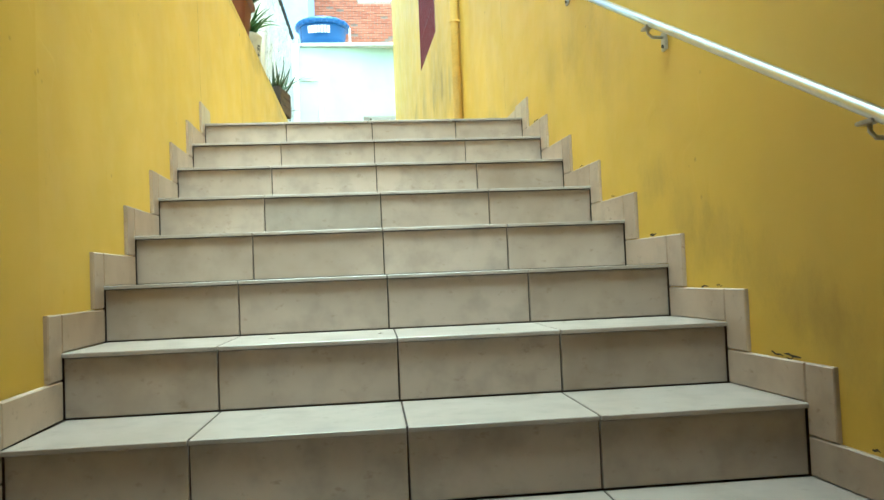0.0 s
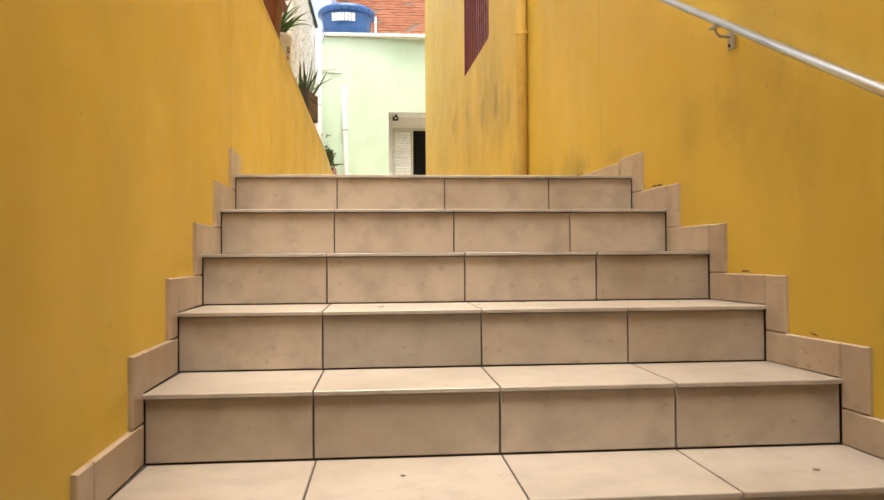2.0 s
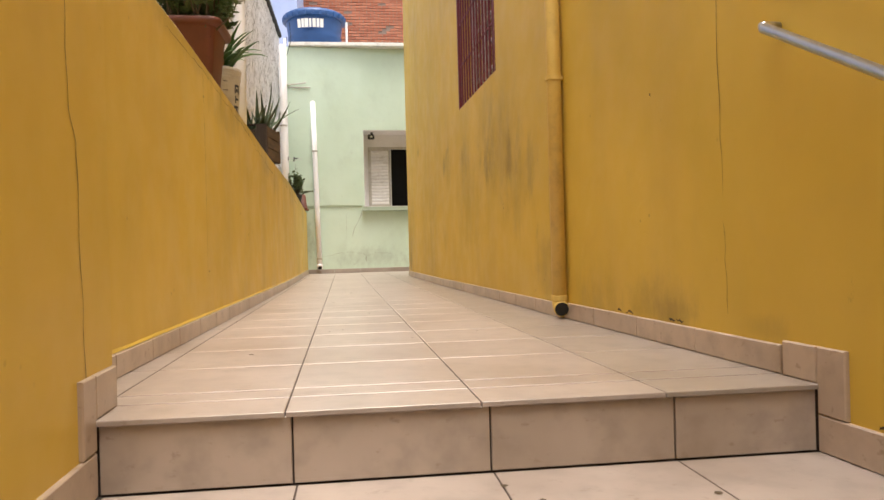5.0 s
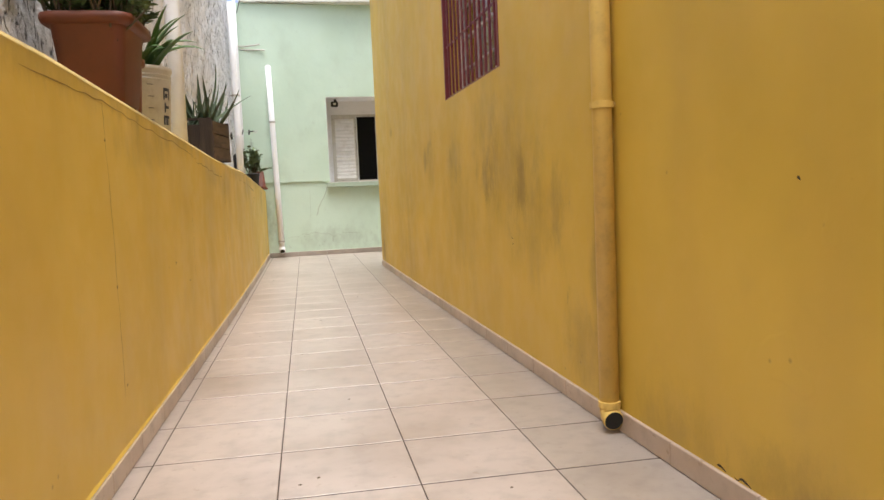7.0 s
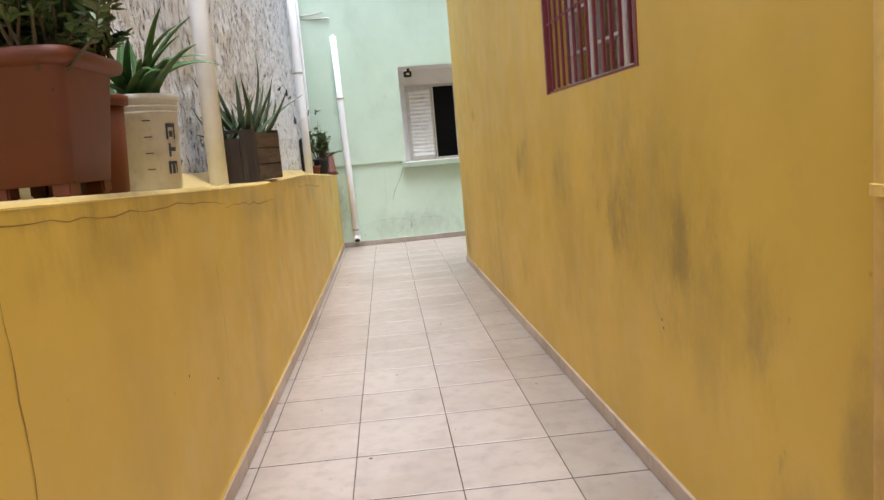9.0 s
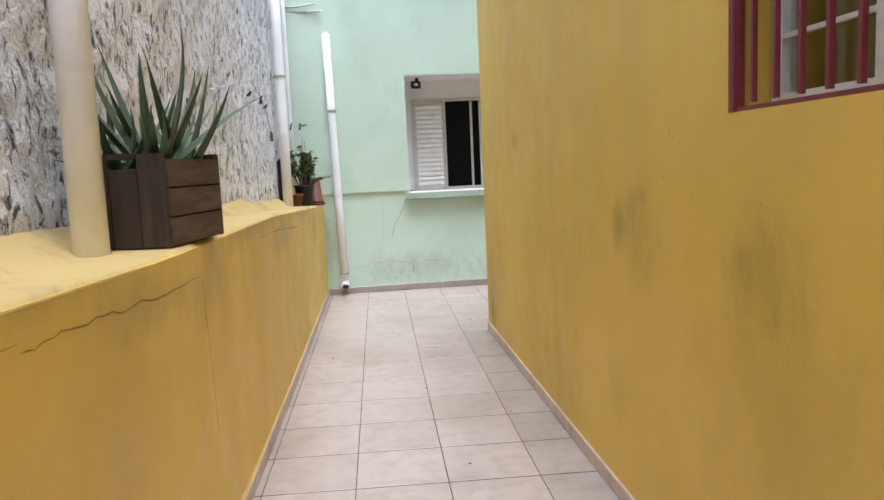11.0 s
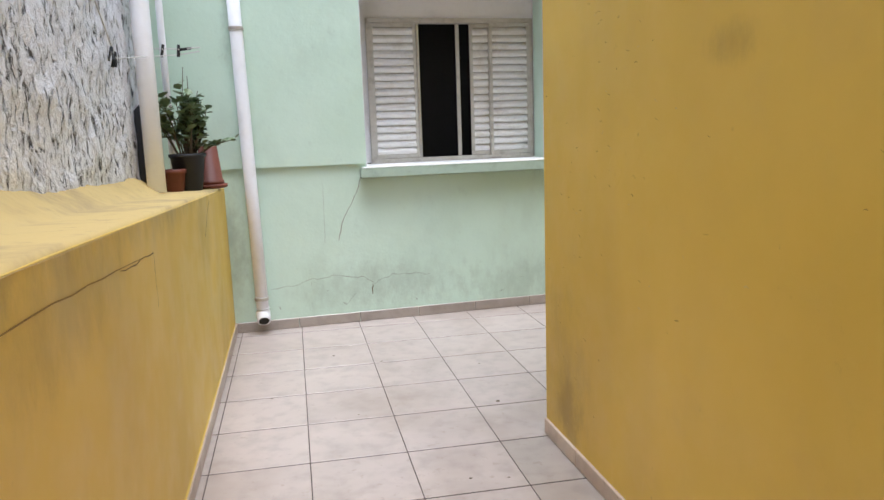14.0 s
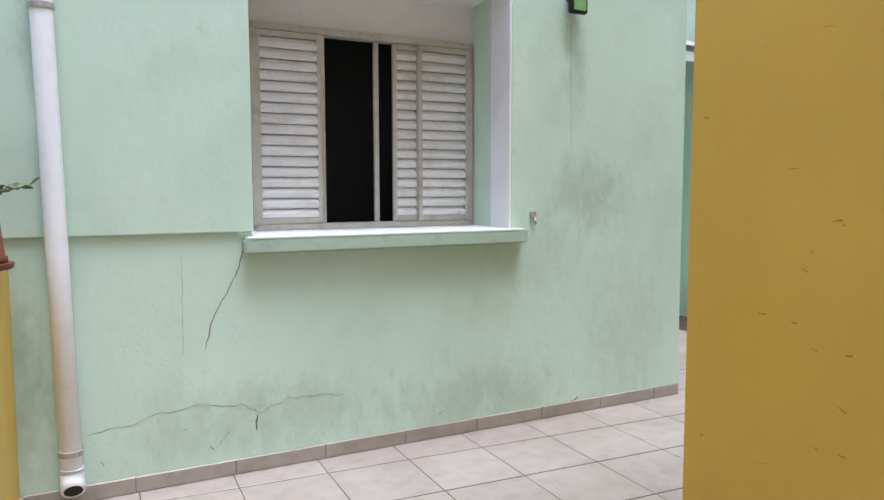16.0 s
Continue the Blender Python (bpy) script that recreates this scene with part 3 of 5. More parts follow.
def plate(name, lo, hi, material, parent, bevel=0.0, label=""):
    """A box set square to the green wall's slight turn."""
    bm = box(lo, hi, bevel)
    for v in bm.verts:
        v.co.y += slope * (v.co.x - 1.0)
    return part(name, bm, material, parent, label)


plate("reveal_left", (NX0 - 0.002, 15.0 + 0.0, NZ0), (NX0 + 0.012, NY + 0.05, NZ1), WHITE_PAINT, trim)
plate("reveal_right", (NX1 - 0.014, 15.0 + 0.0, NZ0), (NX1 + 0.002, NY + 0.05, NZ1), WHITE_PAINT, trim)
plate("soffit", (NX0 + 0.012, 15.0, NZ1 - 0.012), (NX1 - 0.012, NY + 0.05, NZ1 + 0.002), WHITE_PAINT, trim)
plate("header", (NX0 + 0.012, NY, WZ1), (NX1 - 0.012, NY + 0.05, NZ1 - 0.012), WHITE_PAINT, trim)
plate("jamb_left", (NX0 + 0.012, NY, NZ0 + 0.02), (WX0, NY + 0.05, WZ1), WHITE_PAINT, trim)
plate("jamb_right", (WX1, NY, NZ0 + 0.02), (NX1 - 0.012, NY + 0.05, WZ1), WHITE_PAINT, trim)
plate("sill", (0.195, 14.90, 1.085), (1.765, NY + 0.03, 1.155), SILL, trim, 0.008, "mint green projecting sill")
plate("sill_top", (0.21, 14.905, 1.1555), (1.75, NY + 0.02, 1.162), COPING, trim, 0.0, "worn pale sill top")

window_1 = tagged(empty("window_1"), "white steel sliding window with louvred shutters, half open", "window", "", "structure")
FY = NY - 0.03
plate("frame_top", (WX0, FY, WZ1 - 0.035), (WX1, FY + 0.09, WZ1), FRAME_GREY, window_1, 0.003)
plate("frame_bottom", (WX0, FY, WZ0 - 0.012), (WX1, FY + 0.09, WZ0 + 0.02), FRAME_GREY, window_1, 0.003)
plate("frame_left", (WX0, FY, WZ0), (WX0 + 0.03, FY + 0.09, WZ1), FRAME_GREY, window_1, 0.003)
plate("frame_right", (WX1 - 0.03, FY, WZ0), (WX1, FY + 0.09, WZ1), FRAME_GREY, window_1, 0.003)


def shutter(x0, x1, dy):
    lo, hi = WZ0 + 0.022, WZ1 - 0.037
    leafy = plate("shutter", (x0, FY + dy, lo), (x0 + 0.026, FY + dy + 0.022, hi), FRAME_GREY, window_1, 0.002, "louvred white steel shutter leaf")
    plate("stile", (x1 - 0.026, FY + dy, lo), (x1, FY + dy + 0.022, hi), FRAME_GREY, leafy, 0.002)
    plate("rail", (x0 + 0.026, FY + dy, lo), (x1 - 0.026, FY + dy + 0.022, lo + 0.03), FRAME_GREY, leafy, 0.002)
    plate("rail", (x0 + 0.026, FY + dy, hi - 0.03), (x1 - 0.026, FY + dy + 0.022, hi), FRAME_GREY, leafy, 0.002)
    count = 17
    pitch = (hi - lo - 0.06) / count
    for k in range(count):
        z = lo + 0.03 + pitch * k
        bm = bmesh.new()
        a, b = x0 + 0.024, x1 - 0.024
        prof = [(0.002, -0.003), (-0.007, 0.006), (-0.006, 0.026), (0.010, pitch * 0.86), (0.020, pitch * 1.02), (0.022, pitch * 0.98), (0.013, pitch * 0.80), (0.000, 0.028), (-0.001, 0.014)]
        rows = [[bm.verts.new((x, FY + dy + 0.006 + py + slope * (x - 1.0), z + pz)) for py, pz in prof] for x in (a, b)]
        n = len(prof)
        for i in range(n):
            j = (i + 1) % n
            bm.faces.new((rows[0][i], rows[0][j], rows[1][j], rows[1][i]))
        bm.faces.new(rows[0])
        bm.faces.new(rows[1][::-1])
        part("slat", bm, SHUTTER, leafy)
    return leafy


shutter(0.356, 0.718, 0.005)
shutter(1.315, 1.657, 0.005)
shutter(1.16, 1.335, 0.035)
plate("meeting_stile", (0.725, FY + 0.03, WZ0 + 0.02), (0.745, FY + 0.055, WZ1 - 0.035), ALUMINIUM, window_1, 0.002)
plate("meeting_stile", (1.05, FY + 0.055, WZ0 + 0.02), (1.078, FY + 0.08, WZ1 - 0.035), FRAME_GREY, window_1, 0.002)

# ---------------------------------------------------------------- barred window in the yellow wall
gdir = Vector((stop.x - start.x, stop.y - start.y, 0)).normalized()
gnorm = Vector((-gdir.y, gdir.x, 0))
GM = Matrix(((gdir.x, -gdir.y, 0, start.x), (gdir.y, gdir.x, 0, start.y), (0, 0, 1, 0), (0, 0, 0, 1)))
U0, U1 = GR0 - 5.905, GR1 - 5.905


def wallbox(lo, hi, bevel=0.0):
    """A box in the corridor wall's own axes: along, outward, up."""
    return box(lo, hi, bevel, GM)


window_2 = tagged(empty("window_2"), "white framed window deep in the yellow wall behind bars", "window", "", "structure")
grille = tagged(empty("window_grille"), "wine red iron window grille of square upright bars", "window grille")
part("frame", wallbox((U0, -0.03, GRZ0), (U0 + 0.03, 0.004, GRZ1), 0.002), RED_IRON, grille)
part("frame", wallbox((U1 - 0.03, -0.03, GRZ0), (U1, 0.004, GRZ1), 0.002), RED_IRON, grille)
part("frame", wallbox((U0 + 0.03, -0.03, GRZ0), (U1 - 0.03, -0.004, GRZ0 + 0.013), 0.002), RED_IRON, grille)
part("frame", wallbox((U0 + 0.03, -0.03, GRZ1 - 0.022), (U1 - 0.03, 0.003, GRZ1), 0.002), RED_IRON, grille)
for k in range(12):
    u = U0 + 0.03 + (U1 - U0 - 0.06) * (k + 0.7) / 12.4
    part("bar", wallbox((u - 0.0065, -0.020, GRZ0 + 0.021), (u + 0.0065, -0.006, GRZ1 - 0.021)), RED_IRON, grille)
for z in (GRZ0 + 0.36, GRZ0 + 0.72):
    part("cross_bar", wallbox((U0 + 0.03, -0.020, z), (U1 - 0.03, -0.012, z + 0.012)), RED_IRON, grille)
D = -0.12
for u in (U0 + 0.005, U0 + 0.44, U0 + 0.90, U1 - 0.05):
    part("window_frame", wallbox((u, D - 0.05, GRZ0 + 0.005), (u + 0.045, D, GRZ1 - 0.005), 0.003), SHUTTER, window_2)
for z in (GRZ0 + 0.002, GRZ1 - 0.045):
    part("window_frame", wallbox((U0 + 0.05, D - 0.045, z), (U1 - 0.05, D - 0.004, z + 0.042), 0.003), SHUTTER, window_2)
for z in (GRZ0 + 0.19, GRZ0 + 0.40, GRZ0 + 0.61, GRZ0 + 0.82):
    part("glazing_bar", wallbox((U0 + 0.05, D - 0.02, z), (U1 - 0.05, D - 0.006, z + 0.013)), SHUTTER, window_2)
pane = part("pane", wallbox((U0 + 0.05, D - 0.032, GRZ0 + 0.04), (U1 - 0.05, D - 0.028, GRZ1 - 0.04)), GLASS, window_2)
pane.visible_shadow = False
bm = wallbox((U0 - 0.8, -2.6, 0.2), (U1 + 0.8, -0.46, 3.0))
room_2 = tagged(part("room_inside", bm, ROOM_WALL), "dim room behind the barred window", "room", "", "structure")
for p in room_2.data.polygons:
    p.flip()
shelf = tagged(empty("kitchen_shelf"), "dim shelf with jars behind the barred window", "shelf")
part("board", wallbox((U0 + 0.1, -0.75, GRZ0 - 0.1), (U1 - 0.1, -0.47, GRZ0 - 0.07)), WHITE_PAINT, shelf)
part("board", wallbox((U0 + 0.1, -0.75, GRZ0 + 0.45), (U1 - 0.1, -0.60, GRZ0 + 0.47)), WHITE_PAINT, shelf)
part("upright", wallbox((U0 + 0.1, -0.75, 0.2), (U0 + 0.13, -0.6, GRZ1)), WHITE_PAINT, shelf)
jar = tagged(part("storage_jar", lathe([(0.055, 0), (0.07, 0.02), (0.07, 0.15), (0.05, 0.17), (0.052, 0.20)], 20, GM @ Matrix.Translation((U1 - 0.28, -0.58, GRZ0 - 0.07))),
                  plain("red_lacquer", (0.45, 0.02, 0.025), 0.35)), "red storage jar on the shelf behind the bars", "jar")

lamp = tagged(empty("wall_lamp"), "small black wall floodlight above the grille", "floodlight")
part("housing", wallbox((U1 - 0.12, 0.03, 2.80), (U1 + 0.02, 0.075, 2.90), 0.008), BLACK_PLASTIC, lamp)
part("bracket", wallbox((U1 - 0.09, -0.001, 2.78), (U1 - 0.01, 0.034, 2.81), 0.002), BLACK_PLASTIC, lamp)
part("glass", wallbox((U1 - 0.105, 0.0755, 2.81), (U1 + 0.005, 0.079, 2.89)), LED, lamp)


# ---------------------------------------------------------------- pipes
def pipe(name, foot, top, r, material, label, clips=(), mouth=None):
    thing = tagged(empty(name, foot), label, "pipe")
    v = Vector(top) - Vector(foot)
    part("shaft", tube([v * 0, v * 0.33, v * 0.66, v], r, 20), material, thing, "", True)
    for f, into in clips:
        c = v * f
        part("clip", lathe([(r + 0.002, -0.012), (r + 0.007, -0.011), (r + 0.007, 0.011), (r + 0.002, 0.012)], 20, Matrix.Translation(c)), BRACKET if material is PVC else material, thing)
        bm = tube([c + Vector(into) * r, c + Vector(into) * (r + 0.035)], 0.008, 8)
        part("clip_bolt", bm, BRACKET if material is PVC else material, thing)
    if mouth:
        d = Vector(mouth).normalized()
        part("collar", tube([v * 0 + Vector((0, 0, 0.06)), Vector((0, 0, 0.035)), Vector((0, 0, 0.0)) + d * 0.012, d * 0.045 - Vector((0, 0, 0.012))], [r + 0.006, r + 0.006, r + 0.005, r + 0.005], 20), material, thing, "", True)
        part("mouth", tube([d * 0.040 - Vector((0, 0, 0.010)), d * 0.0465 - Vector((0, 0, 0.0125))], r * 0.86, 20), HOLE_SHADE, thing, "near-black disc painted as the shade in the open pipe end")
    return thing


rain_pipe = pipe("rain_pipe", (1.059, 5.858, 0.095), (1.059, 5.858, 4.2), 0.036, PIPE_YELLOW, "yellow painted plastic rain downpipe ending above the floor",
                 ((0.268, (1, -0.25, 0)), (0.70, (1, -0.25, 0))))
part("joint_ring", lathe([(0.036, -0.004), (0.041, -0.002), (0.041, 0.020), (0.036, 0.022)], 20), PIPE_YELLOW, rain_pipe)
part("elbow", tube([(0, 0, 0.0), (0, -0.004, -0.020), (0, -0.012, -0.034), (-0.001, -0.030, -0.042), (-0.001, -0.040, -0.044)], [0.0365, 0.038, 0.038, 0.038, 0.038], 20), PIPE_YELLOW, rain_pipe, "", True)
part("mouth", tube([(-0.001, -0.039, -0.044), (-0.001, -0.0415, -0.0445)], 0.0345, 20), HOLE_SHADE, rain_pipe, "near-black disc painted as the shade in the open pipe end")
pipe("drain_pipe", (-0.548, 14.82, 0.150), (-0.60, 14.83, 2.96), 0.043, PVC, "white plastic drainpipe fixed to the green wall", ((0.045, (0, 1, 0)), (0.7, (0, 1, 0))), (0.1, -1, -0.35))
part("stub", tube([(-0.60, 14.84, 2.965), (-0.60, 14.95, 2.975)], 0.03, 14), PVC, None).name = "pipe_stub"
tagged(bpy.data.objects["pipe_stub"], "short white pipe stub entering the green wall", "pipe")
pipe("vent_pipe", (-0.918, 8.88, ledge(8.88) + 0.004), (-0.905, 8.90, 4.3), 0.054, PVC, "thick white plastic pipe rising from the ledge", ((0.45, (-1, 0, 0)),))
pipe("corner_pipe", (-1.015, 13.98, ledge(13.98) + 0.012), (-1.03, 14.10, 3.72), 0.05, PVC, "white plastic pipe at the end of the ledge", ((0.5, (-1, 0, 0)),))
pipe("thin_pipe", (-1.03, 14.66, ledge(14.6)), (-1.03, 14.70, 4.0), 0.022, PVC, "thin white conduit beside the green wall")

# ---------------------------------------------------------------- handrail
rail = tagged(empty("handrail"), "polished steel handrail on wall brackets beside the stairs", "handrail")


def rail_at(y):
    return Vector((stair_right(y) - 0.052, y, 0.899 + (y - 4.11) * 0.552))


part("bar", tube([rail_at(y) for y in (-1.2, 0.5, 2.2, 4.12)], 0.0138, 20), STEEL, rail, "", True)
part("end_turn", tube([rail_at(4.12), rail_at(4.135) + Vector((0.008, 0, 0)), rail_at(4.14) + Vector((0.03, 0.004, 0)), rail_at(4.14) + Vector((0.058, 0.004, 0))], [0.0138, 0.0138, 0.0135, 0.013], 16), STEEL, rail, "", True)
for y in (3.23, 2.36, 1.46, 0.5, -0.4):
    c = rail_at(y)
    arm = part("bracket", tube([c - Vector((0, 0, 0.018)), c - Vector((0, 0, 0.040)), c + Vector((0.012, 0, -0.052)), c + Vector((0.050, 0, -0.054))], 0.005, 10), BRACKET, rail, "zinc plated bracket", True)
    part("saddle", box((c.x - 0.014, c.y - 0.025, c.z - 0.026), (c.x + 0.014, c.y + 0.025, c.z - 0.018), 0.002), BRACKET, arm)
    part("plate", box((c.x + 0.048, c.y - 0.017, c.z - 0.095), (c.x + 0.0570, c.y + 0.017, c.z - 0.035), 0.002), BRACKET, arm)
    part("screw", tube([(c.x + 0.044, c.y, c.z - 0.082), (c.x + 0.0485, c.y, c.z - 0.082)], 0.006, 8), BLACK_PLASTIC, arm)

# ---------------------------------------------------------------- upper plaster coat and small fixings on the green wall


def green_slab(name, x0, x1, out, deep, z0, z1, material, parent, bevel=0.0, label=""):
    """A box on the green wall: out and deep are distances in front of its face."""
    bm = box((x0, -out, z0), (x1, -deep, z1), bevel)
    for v in bm.verts:
        v.co.y += green_y(v.co.x)
    return part(name, bm, material, parent, label)


green_slab("plaster_coat", -1.9, 0.245, 0.022, -0.05, 1.185, 3.91, GREEN, wall_green, 0.004, "thicker upper coat of mint green plaster")


def green_at(x, z):
    return Vector((x, green_y(x), z))


GN = (0.062, -1.0, 0.0)
crack("crack", [green_at(0.20, 1.10), green_at(0.17, 1.0), green_at(0.13, 0.92), green_at(0.05, 0.78), green_at(0.015, 0.64)], GN, 0.006, wall_green, seed=3)
crack("crack", [green_at(-0.49, 0.31), green_at(-0.3, 0.34), green_at(-0.18, 0.37), green_at(0.0, 0.385)], GN, 0.004, wall_green, PLASTER_CRACK, seed=4, jitter=0.008)
crack("crack", [green_at(0.0, 0.385), green_at(0.2, 0.35), green_at(0.26, 0.30), green_at(0.40, 0.36), green_at(0.69, 0.34)], GN, 0.005, wall_green, PLASTER_CRACK, seed=5, jitter=0.008)
crack("crack", [green_at(0.24, 0.22), green_at(0.25, 0.30)], GN, 0.012, wall_green, seed=6)
crack("crack", [green_at(0.05, 0.16), green_at(0.12, 0.24)], GN, 0.005, wall_green, PLASTER_CRACK, seed=7)
crack("crack", [green_at(-0.075, 1.1), green_at(-0.08, 0.85), green_at(-0.082, 0.62)], GN, 0.003, wall_green, PLASTER_CRACK, seed=8)
crack("crack", [green_at(2.11, 2.36), green_at(2.11, 2.0), green_at(2.12, 1.62)], GN, 0.004, wall_green, PLASTER_CRACK, seed=9, jitter=0.004)
crack("crack", [green_at(2.14, 0.09), green_at(2.2, 0.12)], GN, 0.010, wall_green, seed=10)
rnd = random.Random(21)
for k in range(9):
    x, z = rnd.uniform(-0.45, 1.7), rnd.uniform(0.09, 0.36)
    crack("flaked_spot", [green_at(x, z), green_at(x + rnd.uniform(-0.03, 0.05), z + rnd.uniform(-0.03, 0.03))], GN, rnd.uniform(0.003, 0.007), wall_green, PLASTER_CRACK, seed=k + 40, steps=3)


def floodlight(name, x, z, glass, label):
    thing = tagged(empty(name), label, "floodlight")
    green_slab("housing", x - 0.06, x + 0.06, 0.085, 0.045, z - 0.045, z + 0.045, BLACK_PLASTIC, thing, 0.008)
    green_slab("bracket", x - 0.04, x + 0.04, 0.05, -0.004, z + 0.04, z + 0.052, BLACK_PLASTIC, thing, 0.002)
    green_slab("glass", x - 0.042, x + 0.042, 0.088, 0.0845, z - 0.03, z + 0.03, glass, thing)
    return thing


floodlight("floodlight", 2.11, 2.43, FLOOD_GREEN, "small black floodlight with greenish glass on the green wall")
lamp_2 = tagged(empty("floodlight"), "small black floodlight in the corner of the white window recess", "floodlight")
plate("housing", (0.33, 15.16, 2.365), (0.445, 15.21, 2.45), BLACK_PLASTIC, lamp_2, 0.01)
plate("glass", (0.368, 15.155, 2.395), (0.412, 15.162, 2.425), LED, lamp_2)
plate("bracket", (0.38, 15.18, 2.445), (0.42, 15.20, 2.492), BLACK_PLASTIC, lamp_2, 0.002)

hook = tagged(empty("wall_latch"), "small rusty metal latch plate on the green wall", "latch")
green_slab("plate", 1.83, 1.87, 0.012, -0.003, 1.215, 1.255, BRACKET, hook, 0.002)
part("hook", tube([green_at(1.855, 1.225) + Vector((0, -0.012, 0)), green_at(1.855, 1.20) + Vector((0, -0.03, 0)), green_at(1.857, 1.185) + Vector((0, -0.025, 0)), green_at(1.86, 1.195) + Vector((0, -0.01, 0))], 0.004, 8), BRACKET, hook)

rods = tagged(empty("clothesline_bracket"), "pair of grey steel rods reaching out by the corner", "bracket")
part("rod", tube([(-1.12, 14.86, 3.22), (-0.63, 14.84, 3.21)], 0.011, 8), BRACKET, rods)
part("rod", tube([(-1.12, 14.84, 3.27), (-0.9, 14.83, 3.265), (-0.70, 14.82, 3.29)], 0.010, 8), BRACKET, rods)
part("anchor", box((-1.14, 14.80, 3.17), (-1.09, 14.88, 3.32), 0.004), BRACKET, rods)

# loose cable at the roof's corner
cable = tagged(empty("roof_cable"), "dark cable hanging in a loop from the roof corner", "cable")
part("strand", tube([(-1.0, 14.78, 4.05), (-1.02, 14.76, 3.9), (-1.08, 14.74, 3.72), (-1.1, 14.7, 3.6)], 0.007, 8), BLACK_CABLE, cable)
part("strand", tube([(-0.95, 14.78, 4.3), (-0.93, 14.76, 4.0), (-1.0, 14.75, 3.75), (-1.1, 14.72, 3.66)], 0.006, 8), BLACK_CABLE, cable)

# clotheslines with pegs by the roughcast
line_1 = tagged(empty("clothesline"), "thin clothesline with dark pegs stretched before the roughcast", "clothesline")
part("line", tube([(-1.075, 10.76, 1.92), (-1.06, 12.65, 2.22), (-1.06, 13.2, 2.08), (-1.05, 13.5, 1.80), (-0.93, 14.6, 1.93), (-0.80, 14.6, 1.95)], 0.0035, 6), WHITE_CABLE, line_1)
part("line", tube([(-1.30, 14.45, 1.96), (-0.91, 14.5, 1.954), (-0.78, 14.5, 1.962)], 0.004, 6), WHITE_CABLE, line_1)
part("line", tube([(-1.08, 10.75, 1.9), (-1.075, 10.75, 1.6), (-1.07, 10.87, 1.595)], 0.006, 6), BLACK_CABLE, line_1)


def peg(place, turn, tilt):
    thing = tagged(empty("clothes_peg", place, turn), "dark plastic clothes peg clipped to the line", "peg", "pegs on the clothesline")
    for s in (-1, 1):
        part("jaw", box((-0.008, s * 0.005 - 0.004, -0.045), (0.008, s * 0.005 + 0.004, 0.03), 0.002, pose(0, 0, 0, s * 6, tilt, 0)), BLACK_PLASTIC, thing)
    part("spring", tube([(0, -0.012, 0.0), (0, 0.012, 0.0)], 0.006, 8), BRACKET, thing)
    return thing


for place, turn, tilt in (((-1.05, 12.5, 2.10), 80, 60), ((-1.05, 13.0, 2.10), 70, 15), ((-1.05, 13.24, 2.06), 80, 65), ((-1.05, 13.47, 1.80), 60, 10),
                          ((-1.05, 13.42, 1.82), 90, 30), ((-0.91, 14.5, 1.95), 20, 5), ((-0.86, 14.5, 1.955), 40, 80), ((-1.0, 14.48, 1.95), 10, 12)):
    peg(place, turn, tilt)

# ---------------------------------------------------------------- cracks in the yellow walls
L = Vector((1, 0, 0))


def left_at(y, z):
    return Vector((left_wall(y) - 0.012, y, z))


crack("crack", [left_at(7.9, 1.155), left_at(8.1, 1.155), left_at(8.45, 1.13), left_at(9.2, 1.10)], L, 0.0065, wall_planter, YELLOW_CRACK, seed=11, jitter=0.008)
crack("crack", [left_at(9.2, 1.10), left_at(9.225, 0.94), left_at(9.255, 0.65), left_at(9.26, 0.5)], L, 0.0075, wall_planter, YELLOW_CRACK, seed=12, jitter=0.006)
crack("crack", [left_at(10.45, 1.12), left_at(11.2, 1.10), left_at(12.05, 1.05)], L, 0.005, wall_planter, YELLOW_CRACK, seed=13)
crack("crack", [left_at(11.74, 1.06), left_at(12.21, 1.04), left_at(12.20, 0.85)], L, 0.0065, wall_planter, seed=14, jitter=0.006)
crack("crack", [left_at(5.98, 1.26), left_at(5.99, 1.19), left_at(6.0, 0.8), left_at(6.0, 0.44), left_at(5.99, 0.25)], L, 0.0058, wall_planter, YELLOW_CRACK, seed=15, jitter=0.005)
crack("crack", [left_at(5.3, 1.26), left_at(5.9, 1.262), left_at(6.5, 1.24), left_at(7.3, 1.215), left_at(7.9, 1.175)], L, 0.006, wall_planter, YELLOW_CRACK, seed=16, jitter=0.008)
crack("crack", [left_at(13.6, 0.9), left_at(13.75, 1.0), left_at(13.9, 1.06)], L, 0.009, wall_planter, seed=17)
crack("crack", [left_at(7.6, 0.95), left_at(7.62, 0.7), left_at(7.6, 0.5)], L, 0.004, wall_planter, YELLOW_CRACK, seed=18)


def stair_at(y, z):
    return Vector((stair_left(y) - 0.012, y, z))


crack("crack", [stair_at(3.92, 1.1), stair_at(3.93, 0.66), stair_at(3.97, 0.6), stair_at(3.98, 0.4), stair_at(4.0, 0.07), stair_at(4.08, -0.06)], L, 0.005, wall_stairs_left, seed=19, jitter=0.005)
R = Vector((-1, 0, 0))
def landing_at(y, z):
    return Vector((right_wall(y) + 0.012, y, z))


crack("crack", [landing_at(4.45, 1.4), landing_at(4.45, 0.9), landing_at(4.44, 0.5)], R, 0.005, wall_landing_right, seed=20, jitter=0.004)
crack("crack", [landing_at(4.44, 0.42), landing_at(4.43, 0.14)], R, 0.003, wall_landing_right, seed=22, jitter=0.004)


